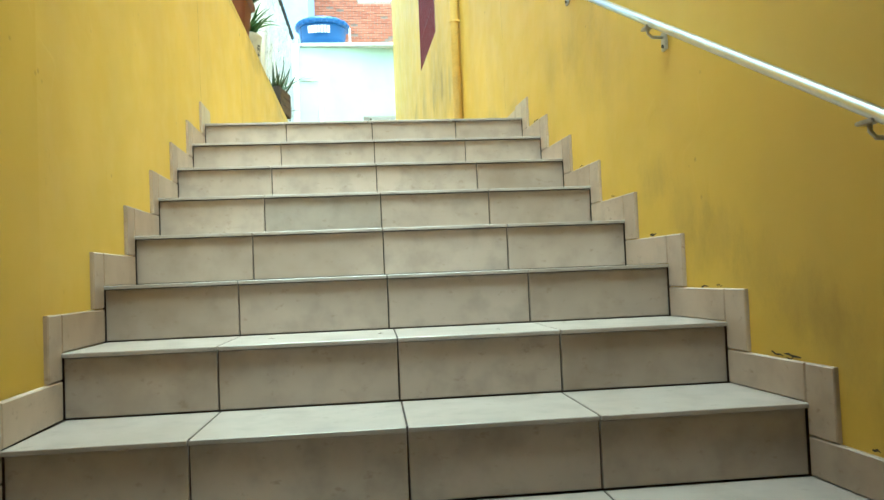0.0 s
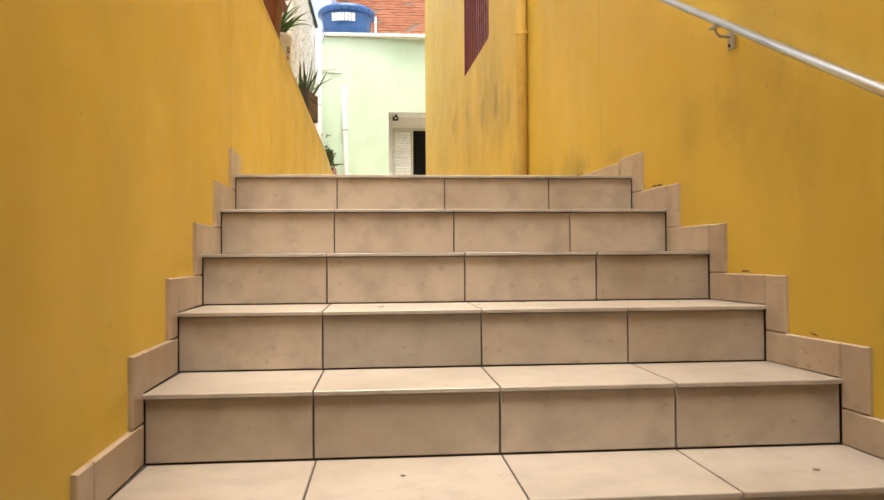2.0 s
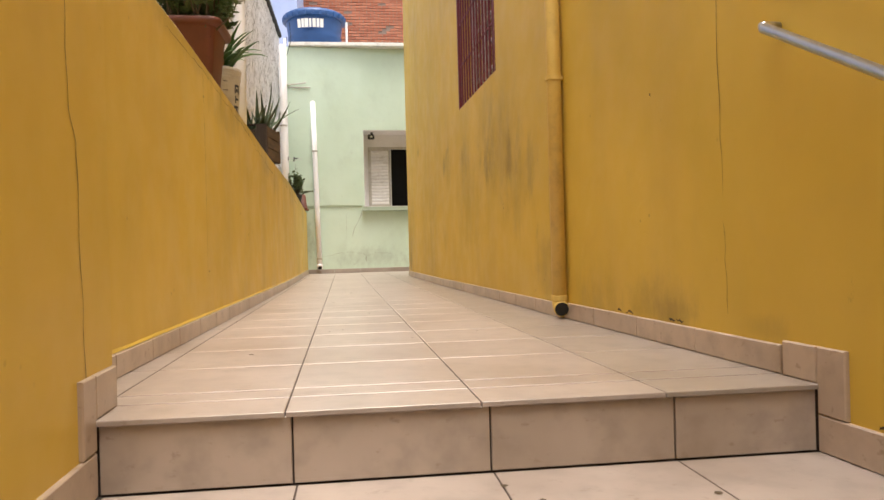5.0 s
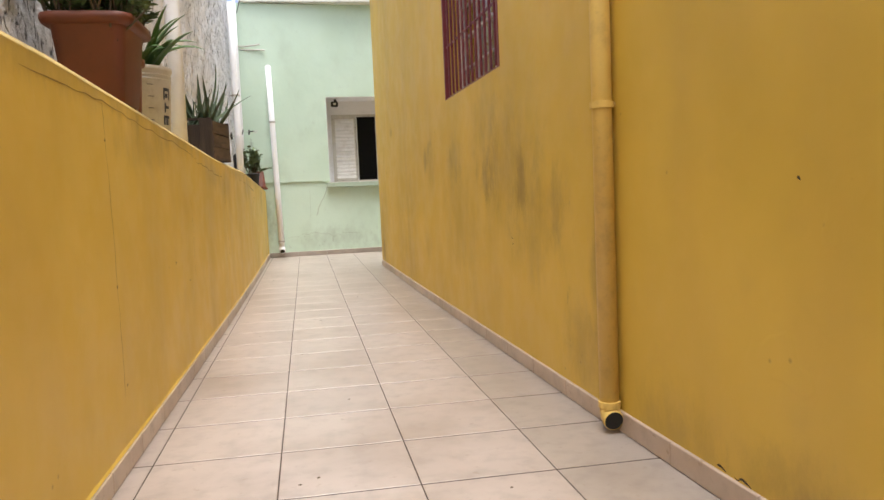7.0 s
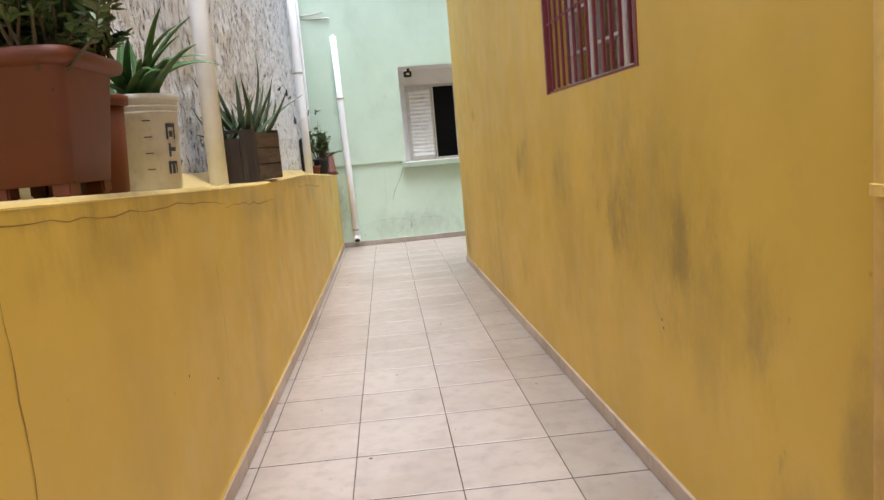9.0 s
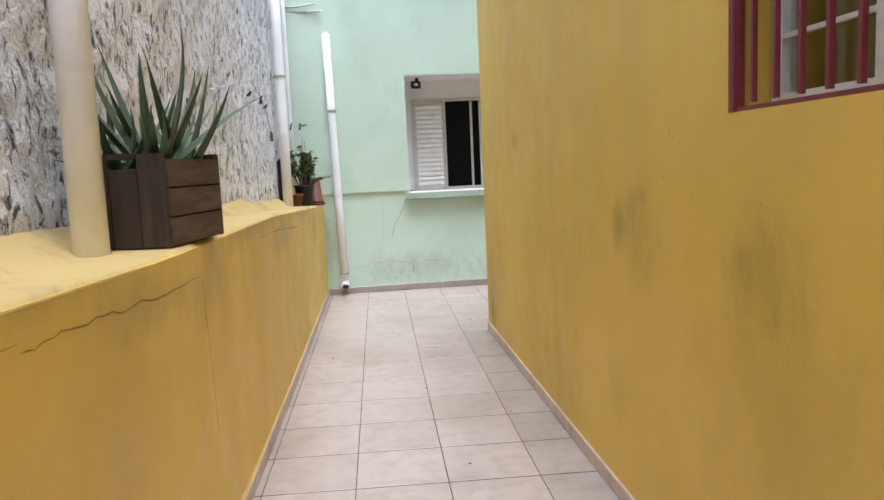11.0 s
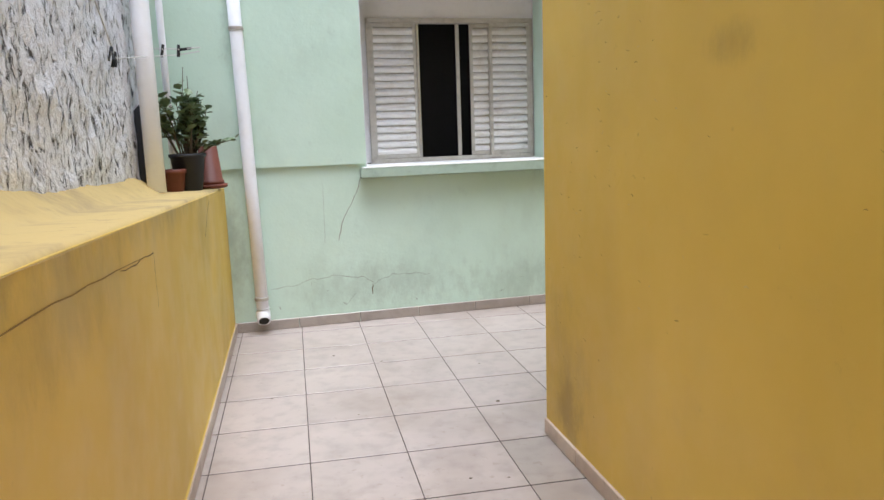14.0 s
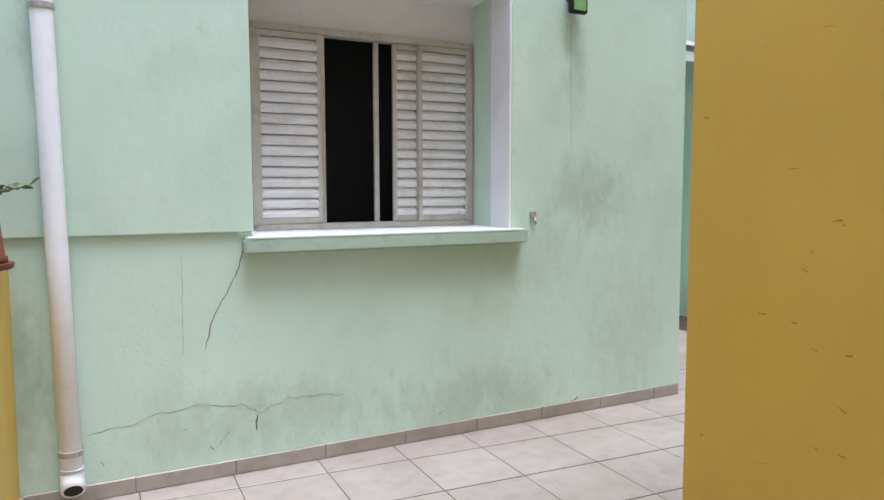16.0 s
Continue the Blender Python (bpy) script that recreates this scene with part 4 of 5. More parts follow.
def mould_line(parent, place, normal, length, seed):
    """Black mould clinging above a skirting tile: a row of ragged small flecks."""
    r = random.Random(seed)
    for _ in range(3):
        y = r.uniform(-length / 2, length / 2)
        p = Vector(place) + Vector((0, y, r.uniform(0.0, 0.008)))
        crack("mould_fleck", [p, p + Vector((0, r.uniform(0.02, 0.07), r.uniform(-0.002, 0.006)))], normal, r.uniform(0.006, 0.014), parent, MOULD, seed * 7 + _, 0.004, 4)


for i in range(1, 9):
    y = TOP_Y - TREAD * i
    mould_line(wall_stairs_right, (stair_right(y + 0.1) + 0.011, y + 0.1, -RISE * i + 0.096), R, 0.2, 60 + i)
mould_line(wall_landing_right, (right_wall(4.75) + 0.010, 4.75, 0.086), R, 0.25, 80)
mould_line(wall_landing_right, (right_wall(5.2) + 0.010, 5.2, 0.086), R, 0.35, 81)

# nail holes and scars in the paint
for y, z in ((5.99, 0.63), (6.02, 0.28), (5.98, 1.13), (7.05, 0.62), (7.4, 0.5)):
    crack("nail_hole", [left_at(y, z), left_at(y + 0.012, z + 0.006)], L, 0.016, wall_planter, MOULD, seed=int(y * 50), jitter=0.002, steps=3)
for y, z in ((4.9, 0.9), (7.05, 0.62), (7.06, 0.65)):
    p = Vector((right_wall(y) + 0.0115, y, z))
    crack("nail_hole", [p, p + Vector((0, 0.012, 0.008))], R, 0.016, wall_corridor_right if y > 5.9 else wall_landing_right, MOULD, seed=int(y * 70), jitter=0.002, steps=3)

# chipped paint on the corridor wall
rnd = random.Random(91)
for k in range(110):
    cluster = k % 5
    cy, cz, sy, sz = ((12.1, 1.75, 0.16, 0.14), (12.2, 1.35, 0.2, 0.2), (11.9, 1.0, 0.3, 0.4), (12.45, 0.75, 0.15, 0.35), (11.0, 1.3, 0.9, 0.5))[cluster]
    y, z = min(rnd.gauss(cy, sy), CORNER_Y - 0.04), max(0.15, rnd.gauss(cz, sz))
    p = Vector((right_wall(y) + 0.012, y, z))
    q = p + Vector((-0.038 * 0.02, rnd.uniform(0.006, 0.026), rnd.uniform(-0.006, 0.010)))
    if q.y < CORNER_Y - 0.01:
        crack("paint_chip", [p, q], R, rnd.uniform(0.003, 0.008), wall_corridor_right, CHIP if k % 3 else PALE_CHIP, 300 + k, 0.003, 3)


def paint_lip(name, parent, ys, front, side, z, material):
    """A ragged ridge of plaster and paint left along the top of a skirting."""
    verts, faces = [], []
    for y in ys:
        x, h, w = front(y), z + floor_z(y), 0.005 + 0.003 * noise.noise((0.0, y * 9, 1.0))
        verts += [(x, y, h - 0.001), (x + side * w, y, h), (x + side * w * 0.8, y, h + 0.003), (x, y, h + 0.010 + 0.004 * noise.noise((3.0, y * 6, 1.0)))]
    for i in range(len(ys) - 1):
        for j in range(3):
            faces.append((4 * i + j, 4 * i + 4 + j, 4 * i + 5 + j, 4 * i + 1 + j))
    return link(name, verts, faces, material, parent)


paint_lip("plaster_lip", wall_planter, [4.2 + 0.1 * i for i in range(107)], lambda y: left_wall(y) - 0.012, 1, 0.0755, YELLOW_LEFT)

# dirt and dry leaves on treads and floor
rnd = random.Random(77)
for k in range(46):
    if k < 20:
        i = rnd.randint(1, 6)
        x, y, z = rnd.uniform(-0.4, 1.1), TOP_Y - TREAD * i + rnd.uniform(0.05, 0.3), -RISE * i
    else:
        y = rnd.uniform(4.3, 14.5)
        x, z = rnd.uniform(-0.6, 0.8), floor_z(y)
    bits = []
    s = rnd.uniform(0.003, 0.011)
    a0 = rnd.uniform(0, 6)
    for a in range(5):
        bits.append((x + s * rnd.uniform(0.6, 1.4) * math.cos(a0 + a * 1.25), y + s * rnd.uniform(0.6, 1.6) * math.sin(a0 + a * 1.25), z + 0.0012 + rnd.uniform(0, 0.002)))
    bits.append((x, y, z + 0.004))
    tagged(link("dry_leaf_crumb", bits, [(a, (a + 1) % 5, 5) for a in range(5)], STEM), "brown crumb of dry leaf on the tiles", "debris", "crumbs on the tiles")

# ---------------------------------------------------------------- plants


def blade(bm, base, azimuth, lift, length, width, droop, fold=0.35, steps=8, bluntness=0.75):
    """A long tapering leaf with a keel and a drooping tip, given thickness."""
    base = Vector(base)
    out = Vector((math.cos(azimuth), math.sin(azimuth), 0))
    side = Vector((-out.y, out.x, 0))
    p, ang = base.copy(), lift
    rows = []
    for s in range(steps + 1):
        t = s / steps
        w = width * (min(1.0, 0.75 + t * 2) * (1 - t ** 1.6) ** bluntness) / 2 + 0.0006
        d = out * math.cos(ang) + Vector((0, 0, math.sin(ang)))
        nrm = d.cross(side).normalized() * -1
        rows.append([bm.verts.new(p + side * w + nrm * w * fold), bm.verts.new(p), bm.verts.new(p - side * w + nrm * w * fold), bm.verts.new(p - nrm * (w * 0.5 + 0.001))])
        p = p + d * (length / steps)
        ang -= droop / steps * (0.4 + 1.2 * t)
    for a, b in zip(rows, rows[1:]):
        for i in range(4):
            j = (i + 1) % 4
            bm.faces.new((a[i], a[j], b[j], b[i]))


def leaflet(bm, base, direction, size, wide, rnd):
    """One small oval leaf, slightly cupped."""
    d = Vector(direction).normalized()
    side = d.cross(Vector((rnd.uniform(-0.4, 0.4), rnd.uniform(-0.4, 0.4), 1))).normalized()
    nrm = side.cross(d)
    b = Vector(base)
    pts = [b, b + d * size * 0.45 + side * wide + nrm * size * 0.1, b + d * size * 0.85 + side * wide * 0.6 + nrm * size * 0.06, b + d * size,
           b + d * size * 0.85 - side * wide * 0.6 + nrm * size * 0.06, b + d * size * 0.45 - side * wide + nrm * size * 0.1]
    vs = [bm.verts.new(p) for p in pts]
    mid = bm.verts.new(b + d * size * 0.5 - nrm * size * 0.05)
    for i in range(6):
        bm.faces.new((vs[i], vs[(i + 1) % 6], mid))


def shrub(stem_bm, leaf_bm, base, height, spread, stems, leaves, size, wide, seed, lean=(0, 0)):
    rnd = random.Random(seed)
    for _ in range(stems):
        a = rnd.uniform(0, 2 * math.pi)
        r = spread * math.sqrt(rnd.random())
        h = height * rnd.uniform(0.55, 1.0)
        foot = Vector(base) + Vector((math.cos(a), math.sin(a), 0)) * r * 0.3
        top = Vector(base) + Vector((math.cos(a) * r + lean[0] * h, math.sin(a) * r + lean[1] * h, h))
        bend = foot.lerp(top, 0.5) + Vector((rnd.uniform(-0.03, 0.03), rnd.uniform(-0.03, 0.03), 0.02))
        add_tube(stem_bm, [foot, bend, top], [0.005, 0.004, 0.002], 5)
        for k in range(leaves):
            t = rnd.uniform(0.35, 1.02)
            p = foot.lerp(bend, t * 2) if t < 0.5 else bend.lerp(top, t * 2 - 1)
            b = rnd.uniform(0, 2 * math.pi)
            d = (math.cos(b), math.sin(b), rnd.uniform(-0.2, 1.1))
            leaflet(leaf_bm, p, d, size * rnd.uniform(0.6, 1.2), wide * rnd.uniform(0.7, 1.2), rnd)


# large rectangular planter
def rounded_ring(a, b, z, r, n=5):
    pts = []
    for cx, cy, s in ((a - r, b - r, 0), (-a + r, b - r, 1), (-a + r, -b + r, 2), (a - r, -b + r, 3)):
        for k in range(n):
            t = math.pi / 2 * (s + k / (n - 1))
            pts.append((cx + r * math.cos(t), cy + r * math.sin(t), z))
    return pts


def loft(rings, cap_first=True, cap_last=True):
    bm = bmesh.new()
    made = [[bm.verts.new(p) for p in ring] for ring in rings]
    n = len(made[0])
    for a, b in zip(made, made[1:]):
        for i in range(n):
            j = (i + 1) % n
            bm.faces.new((a[i], a[j], b[j], b[i]))
    if cap_first:
        bm.faces.new(made[0][::-1])
    if cap_last:
        bm.faces.new(made[-1])
    return bm


PY = 6.64
planter = tagged(empty("planter_box", (-0.822, PY, ledge(PY) + 0.005), 90), "large square terracotta coloured plastic planter on the ledge, thickly planted", "planter")
part("body", loft([rounded_ring(*r) for r in ((0.135, 0.105, 0.035, 0.03), (0.142, 0.112, 0.04, 0.03), (0.186, 0.142, 0.335, 0.05), (0.192, 0.148, 0.34, 0.05), (0.18, 0.135, 0.34, 0.045), (0.175, 0.13, 0.30, 0.04))], True, False), TERRACOTTA, planter, "", True)
part("rim", loft([rounded_ring(*r) for r in ((0.187, 0.143, 0.335, 0.05), (0.212, 0.17, 0.342, 0.06), (0.218, 0.176, 0.356, 0.065), (0.216, 0.174, 0.376, 0.065), (0.206, 0.163, 0.38, 0.06), (0.182, 0.138, 0.365, 0.045))], False, False), TERRACOTTA, planter, "", True)
for sx in (-1, 1):
    for sy in (-1, 1):
        part("foot", box((sx * 0.105 - 0.03, sy * 0.08 - 0.026, 0), (sx * 0.105 + 0.03, sy * 0.08 + 0.026, 0.045), 0.006), TERRACOTTA, planter)
part("soil", box((-0.17, -0.125, 0.26), (0.17, 0.125, 0.32), 0.01), SOIL, planter)
stems, leaves = bmesh.new(), bmesh.new()
rnd = random.Random(31)
for k in range(12):
    shrub(stems, leaves, (-0.135 + 0.09 * (k % 4), -0.09 + 0.09 * (k // 4), 0.32), rnd.uniform(0.3, 0.62), 0.17, 10, 34, 0.046, 0.012, 200 + k)
for k in range(5):
    shrub(stems, leaves, (rnd.uniform(-0.15, 0.15), rnd.uniform(-0.1, 0.1), 0.32), 0.16, 0.2, 8, 26, 0.04, 0.011, 230 + k)
part("woody_stem", stems, STEM, planter)
part("foliage", leaves, LEAFY, planter, "dense dusty green foliage")

# narrow pot between the planter and the bucket
pot = tagged(empty("flower_pot", (-0.85, 7.05, ledge(7.05) + 0.004)), "narrow terracotta plastic flower pot between planter and bucket", "pot")
part("body", lathe([(0.075, 0), (0.08, 0.004), (0.098, 0.30), (0.094, 0.30), (0.09, 0.26)], 24), TERRACOTTA, pot, "", True)
part("rim", lathe([(0.097, 0.285), (0.112, 0.29), (0.114, 0.318), (0.106, 0.322), (0.092, 0.30)], 24), TERRACOTTA, pot, "", True)
part("soil", lathe([(0.085, 0.26), (0.092, 0.28)], 20), SOIL, pot)

# white bucket with a strap leaved plant
BY = 7.46
bucket = tagged(empty("plant_bucket", (-0.85, BY, ledge(BY) + 0.004)), "dirty white plastic bucket with printed marks, used as a plant pot", "bucket")
shell = part("shell", lathe([(0.128, 0), (0.132, 0.006), (0.152, 0.335), (0.158, 0.337), (0.160, 0.345), (0.16, 0.36), (0.15, 0.362), (0.143, 0.33)], 32), BUCKET_WHITE, bucket, "", True)
for h in (0.29, 0.312):
    r = 0.1302 + 0.06 * h
    part("ridge", lathe([(r, h), (r + 0.006, h + 0.002), (r + 0.006, h + 0.007), (r, h + 0.009)], 32), BUCKET_WHITE, bucket)


def on_bucket(name, a0, a1, z0, z1, material):
    verts, faces = [], []
    n = 5
    for k in range(n + 1):
        a = a0 + (a1 - a0) * k / n
        for z in (z0, z1):
            r = 0.1332 + 0.06 * z
            verts.append((r * math.cos(a), r * math.sin(a), z))
    for k in range(n):
        faces.append((2 * k, 2 * k + 2, 2 * k + 3, 2 * k + 1))
    return link(name, verts, faces, material, bucket)


for a, b, z0, z1 in ((-0.55, -0.20, 0.235, 0.25), (-0.55, -0.48, 0.19, 0.25), (-0.27, -0.20, 0.19, 0.25), (-0.45, -0.32, 0.20, 0.222), (-0.5, -0.22, 0.145, 0.16), (-0.5, -0.42, 0.125, 0.175),
                     (-0.55, -0.2, 0.095, 0.108), (-0.55, -0.46, 0.06, 0.108), (-0.42, -0.30, 0.06, 0.095), (-0.26, -0.20, 0.06, 0.10)):
    on_bucket("printed_bar", a, b, z0, z1, LABEL_BLUE)
for z in (0.08, 0.14, 0.20, 0.26):
    on_bucket("graduation", -1.15, -0.95, z, z + 0.004, LABEL_BLUE)
part("soil", lathe([(0.14, 0.29), (0.146, 0.325)], 24), SOIL, bucket)
bm = bmesh.new()
rnd = random.Random(8)
for k in range(30):
    blade(bm, (rnd.uniform(-0.05, 0.05), rnd.uniform(-0.05, 0.05), 0.31), rnd.uniform(-2.4, 2.2), rnd.uniform(0.7, 1.35), rnd.uniform(0.25, 0.46), rnd.uniform(0.028, 0.05), rnd.uniform(0.6, 1.9), 0.3)
part("leaf_fan", bm, DARK_LEAF, bucket, "fan of broad dark green strap leaves")

# weathered crate with aloe
crate = tagged(empty("wooden_crate", (-0.815, 9.24, ledge(9.3) + 0.010), -9), "weathered dark wooden crate with handle slots on the ledge", "crate")
CX, CY, CH = 0.146, 0.225, 0.315
for s in (-1, 1):
    x = -CX
    for k, w in enumerate((0.096, 0.100, 0.096)):
        top = CH + 0.004 if k == 0 else CH - 0.05 if k == 1 else CH - 0.002
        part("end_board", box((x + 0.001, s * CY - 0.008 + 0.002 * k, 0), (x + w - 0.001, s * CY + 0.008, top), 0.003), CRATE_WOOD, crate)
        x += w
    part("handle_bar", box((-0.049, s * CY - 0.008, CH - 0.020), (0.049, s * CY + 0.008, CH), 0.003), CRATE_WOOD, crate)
    for k in range(3):
        z = 0.004 + k * 0.098
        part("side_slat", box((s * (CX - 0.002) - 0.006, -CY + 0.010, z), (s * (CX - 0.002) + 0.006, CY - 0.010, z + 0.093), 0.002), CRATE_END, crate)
part("bottom", box((-CX + 0.01, -CY + 0.01, 0.002), (CX - 0.01, CY - 0.01, 0.02)), CRATE_WOOD, crate)
part("soil", box((-CX + 0.01, -CY + 0.012, 0.02), (CX - 0.01, CY - 0.012, 0.25), 0.01), SOIL, crate)
aloe = tagged(empty("aloe_plant", (-0.815, 9.24, ledge(9.3) + 0.244), -9), "spiky grey green aloe growing in the crate", "plant")
rnd = random.Random(15)
for cx, cy, n, s in ((0.0, 0.0, 11, 1.0), (-0.08, -0.09, 8, 0.62), (0.05, 0.10, 7, 0.85), (0.06, -0.09, 7, 0.5), (-0.06, 0.11, 5, 0.7)):
    for k in range(n):
        az = 2 * math.pi * (k * 0.381) + rnd.uniform(-0.25, 0.25)
        ring = k / n
        bm = bmesh.new()
        blade(bm, (cx + 0.012 * math.cos(az), cy + 0.012 * math.sin(az), 0.0), az, 1.38 - 1.02 * ring + rnd.uniform(-0.2, 0.1), s * rnd.uniform(0.38, 0.60), 0.041 * (0.6 + 0.5 * s), rnd.uniform(-0.7, 0.4), 0.5, 8, 0.9)
        part("leaf", bm, ALOE, aloe)

# pots at the end of the ledge
EZ = ledge(14.3) + 0.005
black_pot = tagged(empty("flower_pot", (-0.885, 14.30, EZ)), "black plastic flower pot with a bushy succulent", "pot")
part("body", lathe([(0.07, 0), (0.074, 0.004), (0.10, 0.20), (0.108, 0.202), (0.108, 0.222), (0.10, 0.224), (0.094, 0.19)], 24), BLACK_PLASTIC, black_pot, "", True)
part("soil", lathe([(0.088, 0.17), (0.095, 0.20)], 20), SOIL, black_pot)
stems, leaves = bmesh.new(), bmesh.new()
shrub(stems, leaves, (0, 0, 0.2), 0.42, 0.17, 22, 20, 0.050, 0.026, 51)
shrub(stems, leaves, (0, 0, 0.2), 0.24, 0.13, 12, 14, 0.046, 0.024, 53)
shrub(stems, leaves, (0.04, -0.02, 0.2), 0.10, 0.10, 5, 12, 0.042, 0.022, 52, (1.9, -0.2))
shrub(stems, leaves, (0.02, 0.03, 0.2), 0.60, 0.05, 3, 7, 0.030, 0.011, 54)
part("woody_stem", stems, STEM, black_pot)
part("foliage", leaves, FLESHY, black_pot, "small fleshy grey green leaves")
red_pot = tagged(empty("flower_pot", (-0.955, 14.21, EZ)), "small terracotta flower pot beside the white pipe", "pot")
part("body", lathe([(0.045, 0), (0.048, 0.004), (0.062, 0.11), (0.07, 0.112), (0.07, 0.135), (0.06, 0.136), (0.056, 0.10)], 20), TERRACOTTA, red_pot, "", True)
part("soil", lathe([(0.052, 0.09), (0.058, 0.115)], 16), SOIL, red_pot)
stack = tagged(empty("upturned_pot", (-0.80, 14.58, ledge(14.58) + 0.005)), "upturned terracotta pot on its saucer at the ledge's end", "pot")
part("saucer", lathe([(0.09, 0), (0.105, 0.006), (0.11, 0.025), (0.10, 0.027)], 24), TERRACOTTA, stack, "", True)
part("body", lathe([(0.09, 0.027), (0.088, 0.05), (0.08, 0.052), (0.058, 0.27), (0.05, 0.275)], 24), TERRACOTTA, stack, "", True)
bag = tagged(empty("dark_slate", (-1.085, 14.05, ledge(14.05) + 0.045)), "dark oval board leaning between pipe and roughcast", "board")
part("board", lathe([(0.03, 0.0), (0.08, 0.05), (0.10, 0.16), (0.088, 0.30), (0.055, 0.42), (0.02, 0.46)], 20, pose(0, 0, 0, -4, 2, 0), 0.3), BLACK_PLASTIC, bag, "", True)

# ---------------------------------------------------------------- beyond: tank, blue house, brick house, eaves
tank = tagged(empty("water_tank", (-0.62, 16.62, 3.88)), "blue round plastic water tank with a wide lid on the roof", "water tank")
part("body", lathe([(0.46, 0.0), (0.47, 0.01), (0.505, 0.62), (0.52, 0.66), (0.505, 0.70), (0.54, 0.95), (0.55, 1.02)], 40), TANK_BLUE, tank, "", True)
part("lid", lathe([(0.552, 0.98), (0.60, 0.985), (0.605, 1.06), (0.59, 1.10), (0.50, 1.15), (0.25, 1.20), (0.08, 1.22)], 40), TANK_BLUE, tank, "", True)
for k in range(26):
    a = 2 * math.pi * k / 26
    part("lid_rib", box((-0.022, -0.012, 0.985), (0.022, 0.012, 1.075), 0.004, Matrix.Rotation(a, 4, "Z") @ Matrix.Translation((0, -0.604, 0))), TANK_BLUE, tank)
for k, w in enumerate((0.06, 0.05, 0.07, 0.04, 0.06, 0.05, 0.06)):
    a = -0.42 + 0.115 * k
    part("painted_bar", box((-w / 2, -0.004, 0.74), (w / 2, 0.004, 0.90), 0.0, Matrix.Rotation(a, 4, "Z") @ Matrix.Translation((0, -0.540, 0)) @ pose(0, 0, 0, 6, 0, 0)), COPING, tank, "faded white lettering block")
tank_pipe = tagged(part("tank_pipe", tube([(0.0, 16.4, 3.88), (0.0, 16.4, 4.83)], 0.022, 10), PVC), "thin white pipe beside the water tank", "pipe")

blue = tagged(empty("blue_house", (-3.0, 19.5, -2.6)), "pale blue rendered house behind the green one", "house")
part("wall", box((-3.2, 0, 0), (1.85, 4.0, 13.5)), BLUE_WALL, blue)
part("base_band", box((-3.2, -0.03, 0), (1.87, 0.02, 7.55)), COPING, blue, "whitewashed lower wall")
part("cornice", box((-3.3, -0.06, 7.5), (1.9, 0.02, 7.58), 0.01), BLUE_WALL, blue)

brick_house = tagged(empty("brick_house", (-1.3, 22.0, -2.6)), "unplastered red brick house with a stepped top", "house")
part("wall", box((0, 0.02, 0), (1.46, 3.0, 13.2)), MORTAR, brick_house)
part("wall", box((1.46, 0.021, 0), (6.0, 3.0, 10.22)), MORTAR, brick_house)
verts, faces = [], []
rnd = random.Random(2)
z, course = 7.0, 0
while z < 13.1:
    x = -0.1 * (course % 2)
    while x < (1.44 if z > 10.15 else 4.4):
        w = 0.19
        x0, x1 = max(x, 0.0), min(x + w, 1.45 if z > 10.15 else 4.5)
        d = -0.012 - rnd.uniform(0, 0.012)
        if x1 - x0 > 0.03 and rnd.random() > 0.03:
            n = len(verts)
            verts += [(x0, d, z), (x1, d, z), (x1, d, z + 0.062), (x0, d, z + 0.062), (x0, 0.03, z), (x1, 0.03, z), (x1, 0.03, z + 0.062), (x0, 0.03, z + 0.062)]
            faces += [tuple(n + q for q in f) for f in ((0, 1, 2, 3), (1, 5, 6, 2), (4, 0, 3, 7), (3, 2, 6, 7), (0, 4, 5, 1))]
        x += 0.205
    z += 0.077
    course += 1
tagged(link("bricks", verts, faces, RED_BRICK, brick_house), "courses of rough red bricks", "", "", "stuff")
frame_house = tagged(empty("roof_frame", (0.2, 22.3, 7.62)), "grey steel roof strut above the brick wall", "roof frame")
part("strut", box((-0.03, -0.03, -0.05), (0.03, 0.03, 1.9), 0.0, pose(0.55, 0, 0, 0, -28, 0)), ROOF_TILE, frame_house)
part("beam", box((0.4, -0.04, 0.12), (3.5, 0.04, 0.24)), COPING, frame_house)

eaves = tagged(empty("tiled_eaves", (3.1, 17.3, 2.75)), "low corrugated grey roof over the side passage", "roof")
for k in range(7):
    verts, faces = [], []
    n = 8
    for s in range(n + 1):
        a = math.pi * s / n
        for y, dz in ((-0.25, 0.0), (1.2, 0.55)):
            verts.append((0.15 + k * 0.4 - 0.18 * math.cos(a), y, dz + 0.05 * math.sin(a)))
    for s in range(n):
        faces.append((2 * s, 2 * s + 2, 2 * s + 3, 2 * s + 1))
    sheet = link("roof_sheet", verts, faces, ROOF_TILE, eaves)
    thick = sheet.modifiers.new("thickness", "SOLIDIFY")
    thick.thickness = 0.012
part("fascia", box((-0.05, -0.22, -0.10), (2.9, -0.19, -0.005)), COPING, eaves)
part("rafter", box((-0.05, -0.18, -0.06), (2.9, -0.1, -0.004)), ROOF_TILE, eaves)

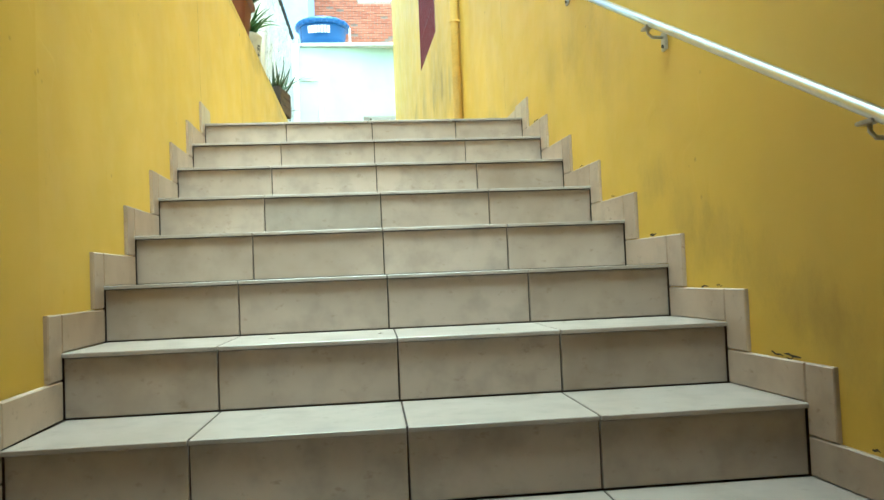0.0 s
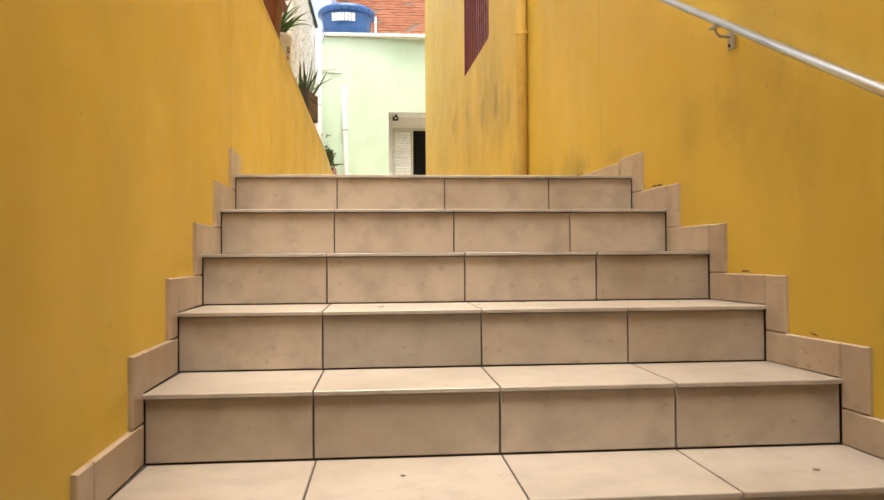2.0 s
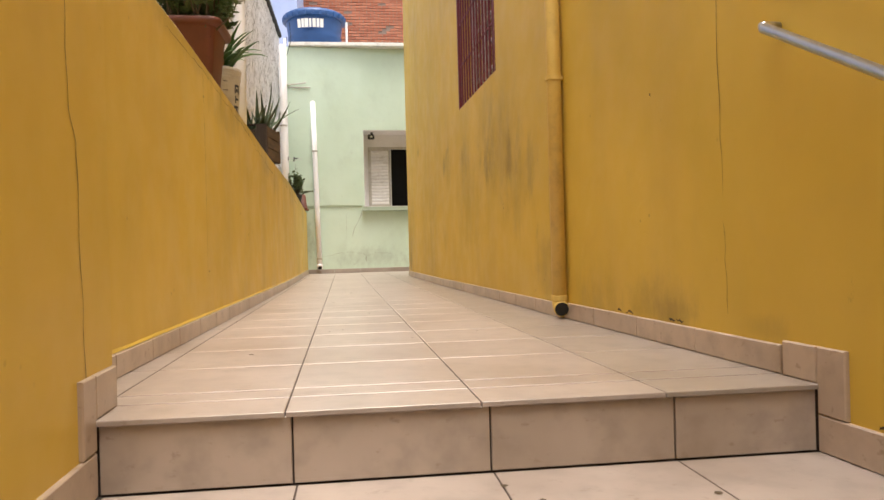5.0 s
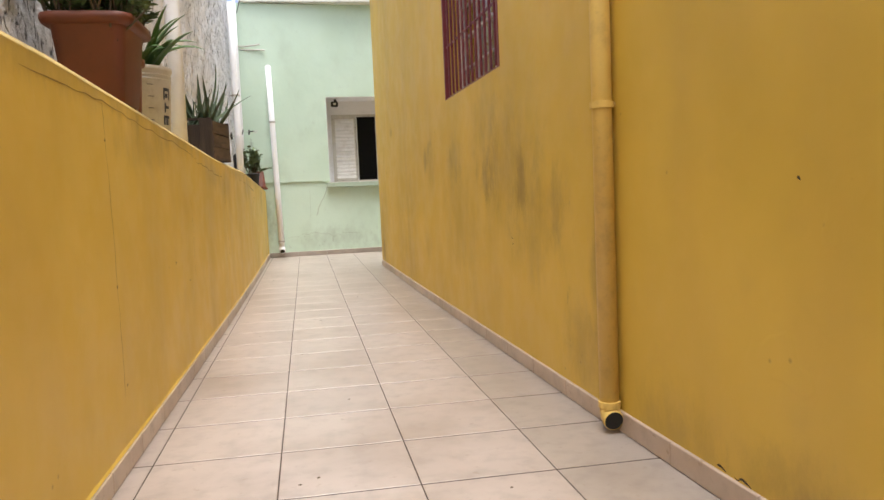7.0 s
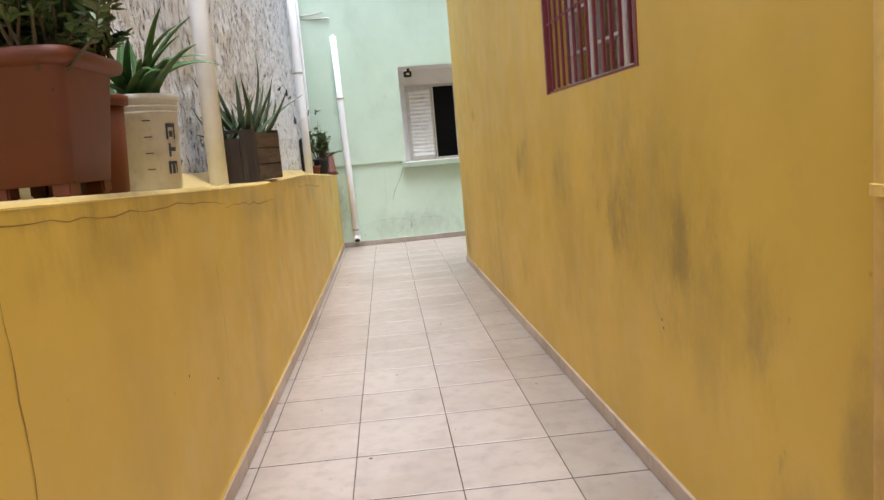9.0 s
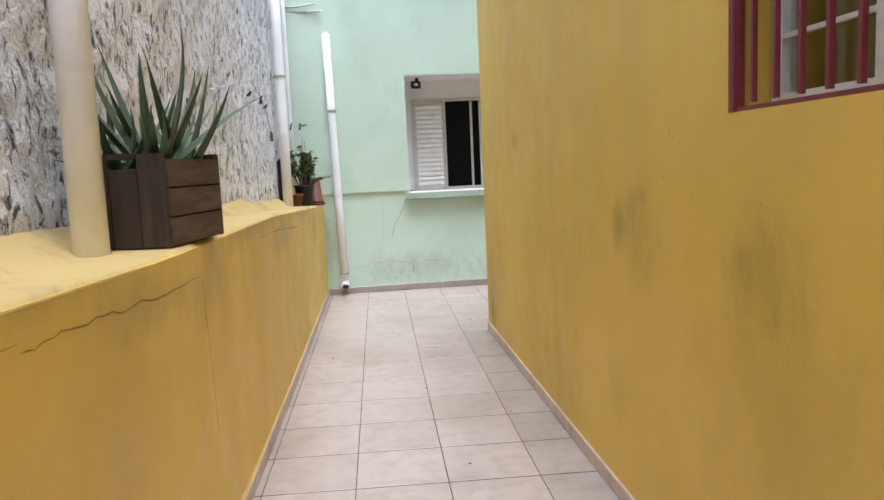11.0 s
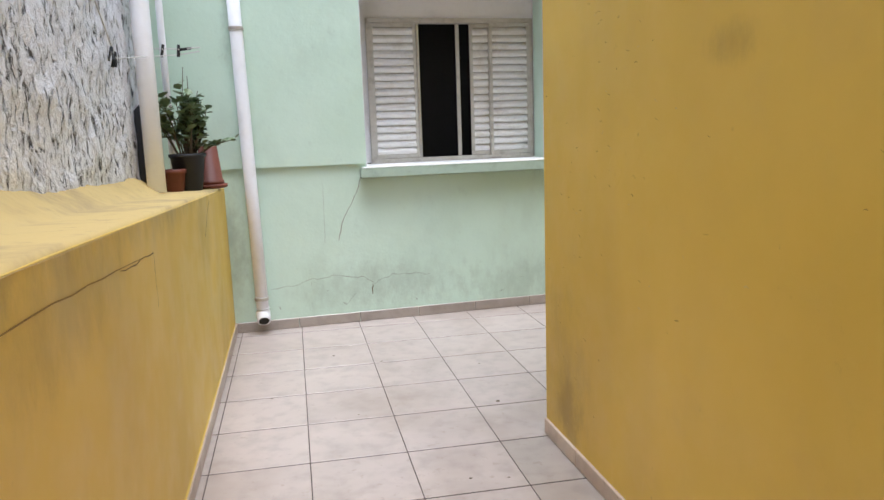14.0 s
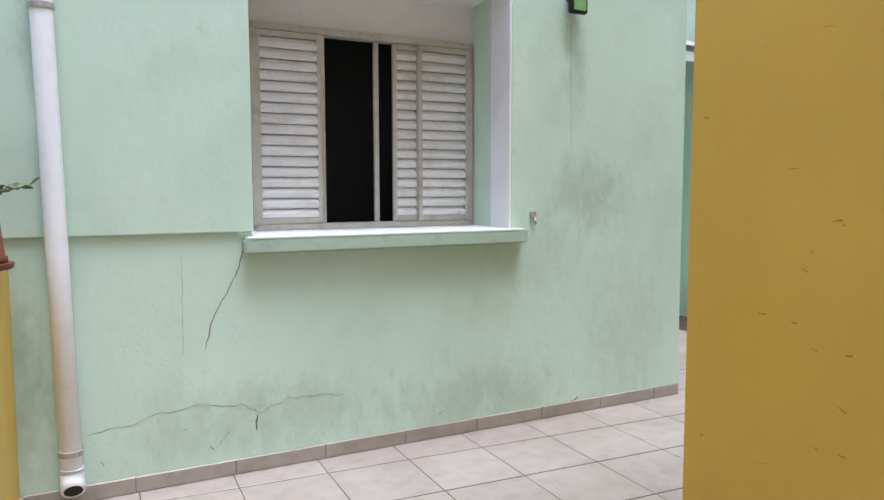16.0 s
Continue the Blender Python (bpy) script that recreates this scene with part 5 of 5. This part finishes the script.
# ---------------------------------------------------------------- tiles and skirtings, piece by piece
up = (0, 0, 1)
rows = [TOP_Y, TOP_Y + 0.16] + [ROW0 + GRID_Y * k for k in range(-5, 29) if ROW0 + GRID_Y * k > TOP_Y + 0.25]
for y0, y1 in zip(rows, rows[1:]):
    for k in range(-2, 13):
        x0, x1 = column(y0, k - 1), column(y0, k)
        if k == -1:
            x0 = column(y0, k) - GRID_X
        yard = y1 > CORNER_Y
        limit = right_wall(min(y0, CORNER_Y - 0.1)) + 0.05
        if x1 < left_wall(y0) or (not yard and x0 > limit) or (yard and x0 > 5.2) or (y0 > 15.0 and x1 < 3.0) or y0 > 17.6:
            continue
        a, b = column(y0, k - 1), column(y1, k - 1)
        c, d = column(y1, k), column(y0, k)
        front = 0.012 if y0 == TOP_Y else 0.0
        # column 3 is darker than the rest all along the corridor
        tint = DARKER_TILE if k == 3 and not yard else TILE
        slab("tile", ((a, y0 - front + 0.0025, floor_z(y0)), (d, y0 - front + 0.0025, floor_z(y0)), (c, y1 - 0.0025, floor_z(y1)), (b, y1 - 0.0025, floor_z(y1))), up, 0.012, 0.0022, tint, floor)

grey = random.Random(5)
for i in range(0, STEPS):
    yn = TOP_Y - TREAD * i
    zn = -RISE * i
    edges = [stair_left(yn), -0.095 + 0.005 * i, 0.357 + 0.0057 * i, 0.807 + 0.0037 * i, stair_right(yn)]
    edges = [edges[0]] + [e + grey.uniform(-0.005, 0.005) for e in edges[1:4]] + [edges[4]]
    for c, (x0, x1) in enumerate(zip(edges, edges[1:])):
        m = DARKER_TILE if (i, c) in ((3, 1),) else RISER_TILE
        y = yn + 0.002
        slab("riser_tile", ((x0, y, zn - RISE + 0.001), (x1, y, zn - RISE + 0.001), (x1, y, zn - 0.011), (x0, y, zn - 0.011)), (0, -1, 0), 0.012, 0.0022, m, staircase)
    if i:
        back = yn + TREAD
        lo = [stair_left(yn) - 0.005] + edges[1:4] + [stair_right(yn) + 0.005]
        for x0, x1 in zip(lo, lo[1:]):
            slab("tread_tile", ((x0, yn - 0.012, zn), (x1, yn - 0.012, zn), (x1, back, zn), (x0, back, zn)), up, 0.011, 0.0024, TILE, staircase)


def skirt_piece(parent, p, q, z0, z1, side, material=None):
    """A skirting tile between two places on a wall; side is the way it faces."""
    n = Vector((*side, 0)).normalized()
    p, q = Vector((*p, 0)) + n * 0.012, Vector((*q, 0)) + n * 0.012
    lift, rise = floor_z(p.y), floor_z(q.y)
    return slab("skirting_tile", (p + Vector((0, 0, z0 + lift)), q + Vector((0, 0, z0 + rise)), q + Vector((0, 0, z1 + rise)), p + Vector((0, 0, z1 + lift))), n, 0.014, 0.0014, material or SKIRT, parent, 0.003)


for i in range(0, STEPS):
    yn, zn = TOP_Y - TREAD * i, -RISE * i
    for front, parent, side in ((stair_left, wall_stairs_left, (1, 0)), (stair_right, wall_stairs_right, (-1, 0))):
        off = -0.012 * side[0]
        H = 0.100 if side[0] > 0 else 0.093
        a, b, c = yn - (0.085 if side[0] > 0 else 0.098), yn, yn + TREAD
        if i == 0:
            c = 4.185 if side[0] > 0 else yn + 0.13
        skirt_piece(parent, (front(a) + off, a), (front(b) + off, b), zn - RISE + H, zn + H, side)
        skirt_piece(parent, (front(b) + off, b), (front(c) + off, c), zn, zn + H, side)
for y in [4.2 + 0.385 * k for k in range(28)]:
    y1 = min(y + 0.385, 14.90)
    skirt_piece(wall_planter, (left_wall(y) - 0.012, y), (left_wall(y1) - 0.012, y1), 0.0, 0.075, (1, 0.0085))
y = 4.17
while y < 5.89:
    y1 = min(y + 0.44, 5.895)
    skirt_piece(wall_landing_right, (right_wall(y) + 0.012, y), (right_wall(y1) + 0.012, y1), 0.0, 0.080, (-1, -0.047))
    y = y1
y = 5.905
while y < CORNER_Y - 0.01:
    y1 = min(y + 0.43, CORNER_Y)
    skirt_piece(wall_corridor_right, (right_wall(max(y, 5.901)) + 0.012, y), (right_wall(y1) + 0.012, y1), 0.0, 0.075, (-1, -0.03))
    y = y1
x = -0.75
while x < 3.0:
    x1 = min(x + 0.445, 3.03)
    skirt_piece(wall_green, (x, green_y(x)), (x1, green_y(x1)), 0.0, 0.075, (0.062, -1), DARKER_TILE)
    x = x1
x = stop.x + 0.46
while x < 3.5:
    skirt_piece(wall_house_north, (x, CORNER_Y + 0.036 * (x - 1.3)), (x + 0.43, CORNER_Y + 0.036 * (x - 0.87)), 0.0, 0.075, (0, 1))
    x += 0.43
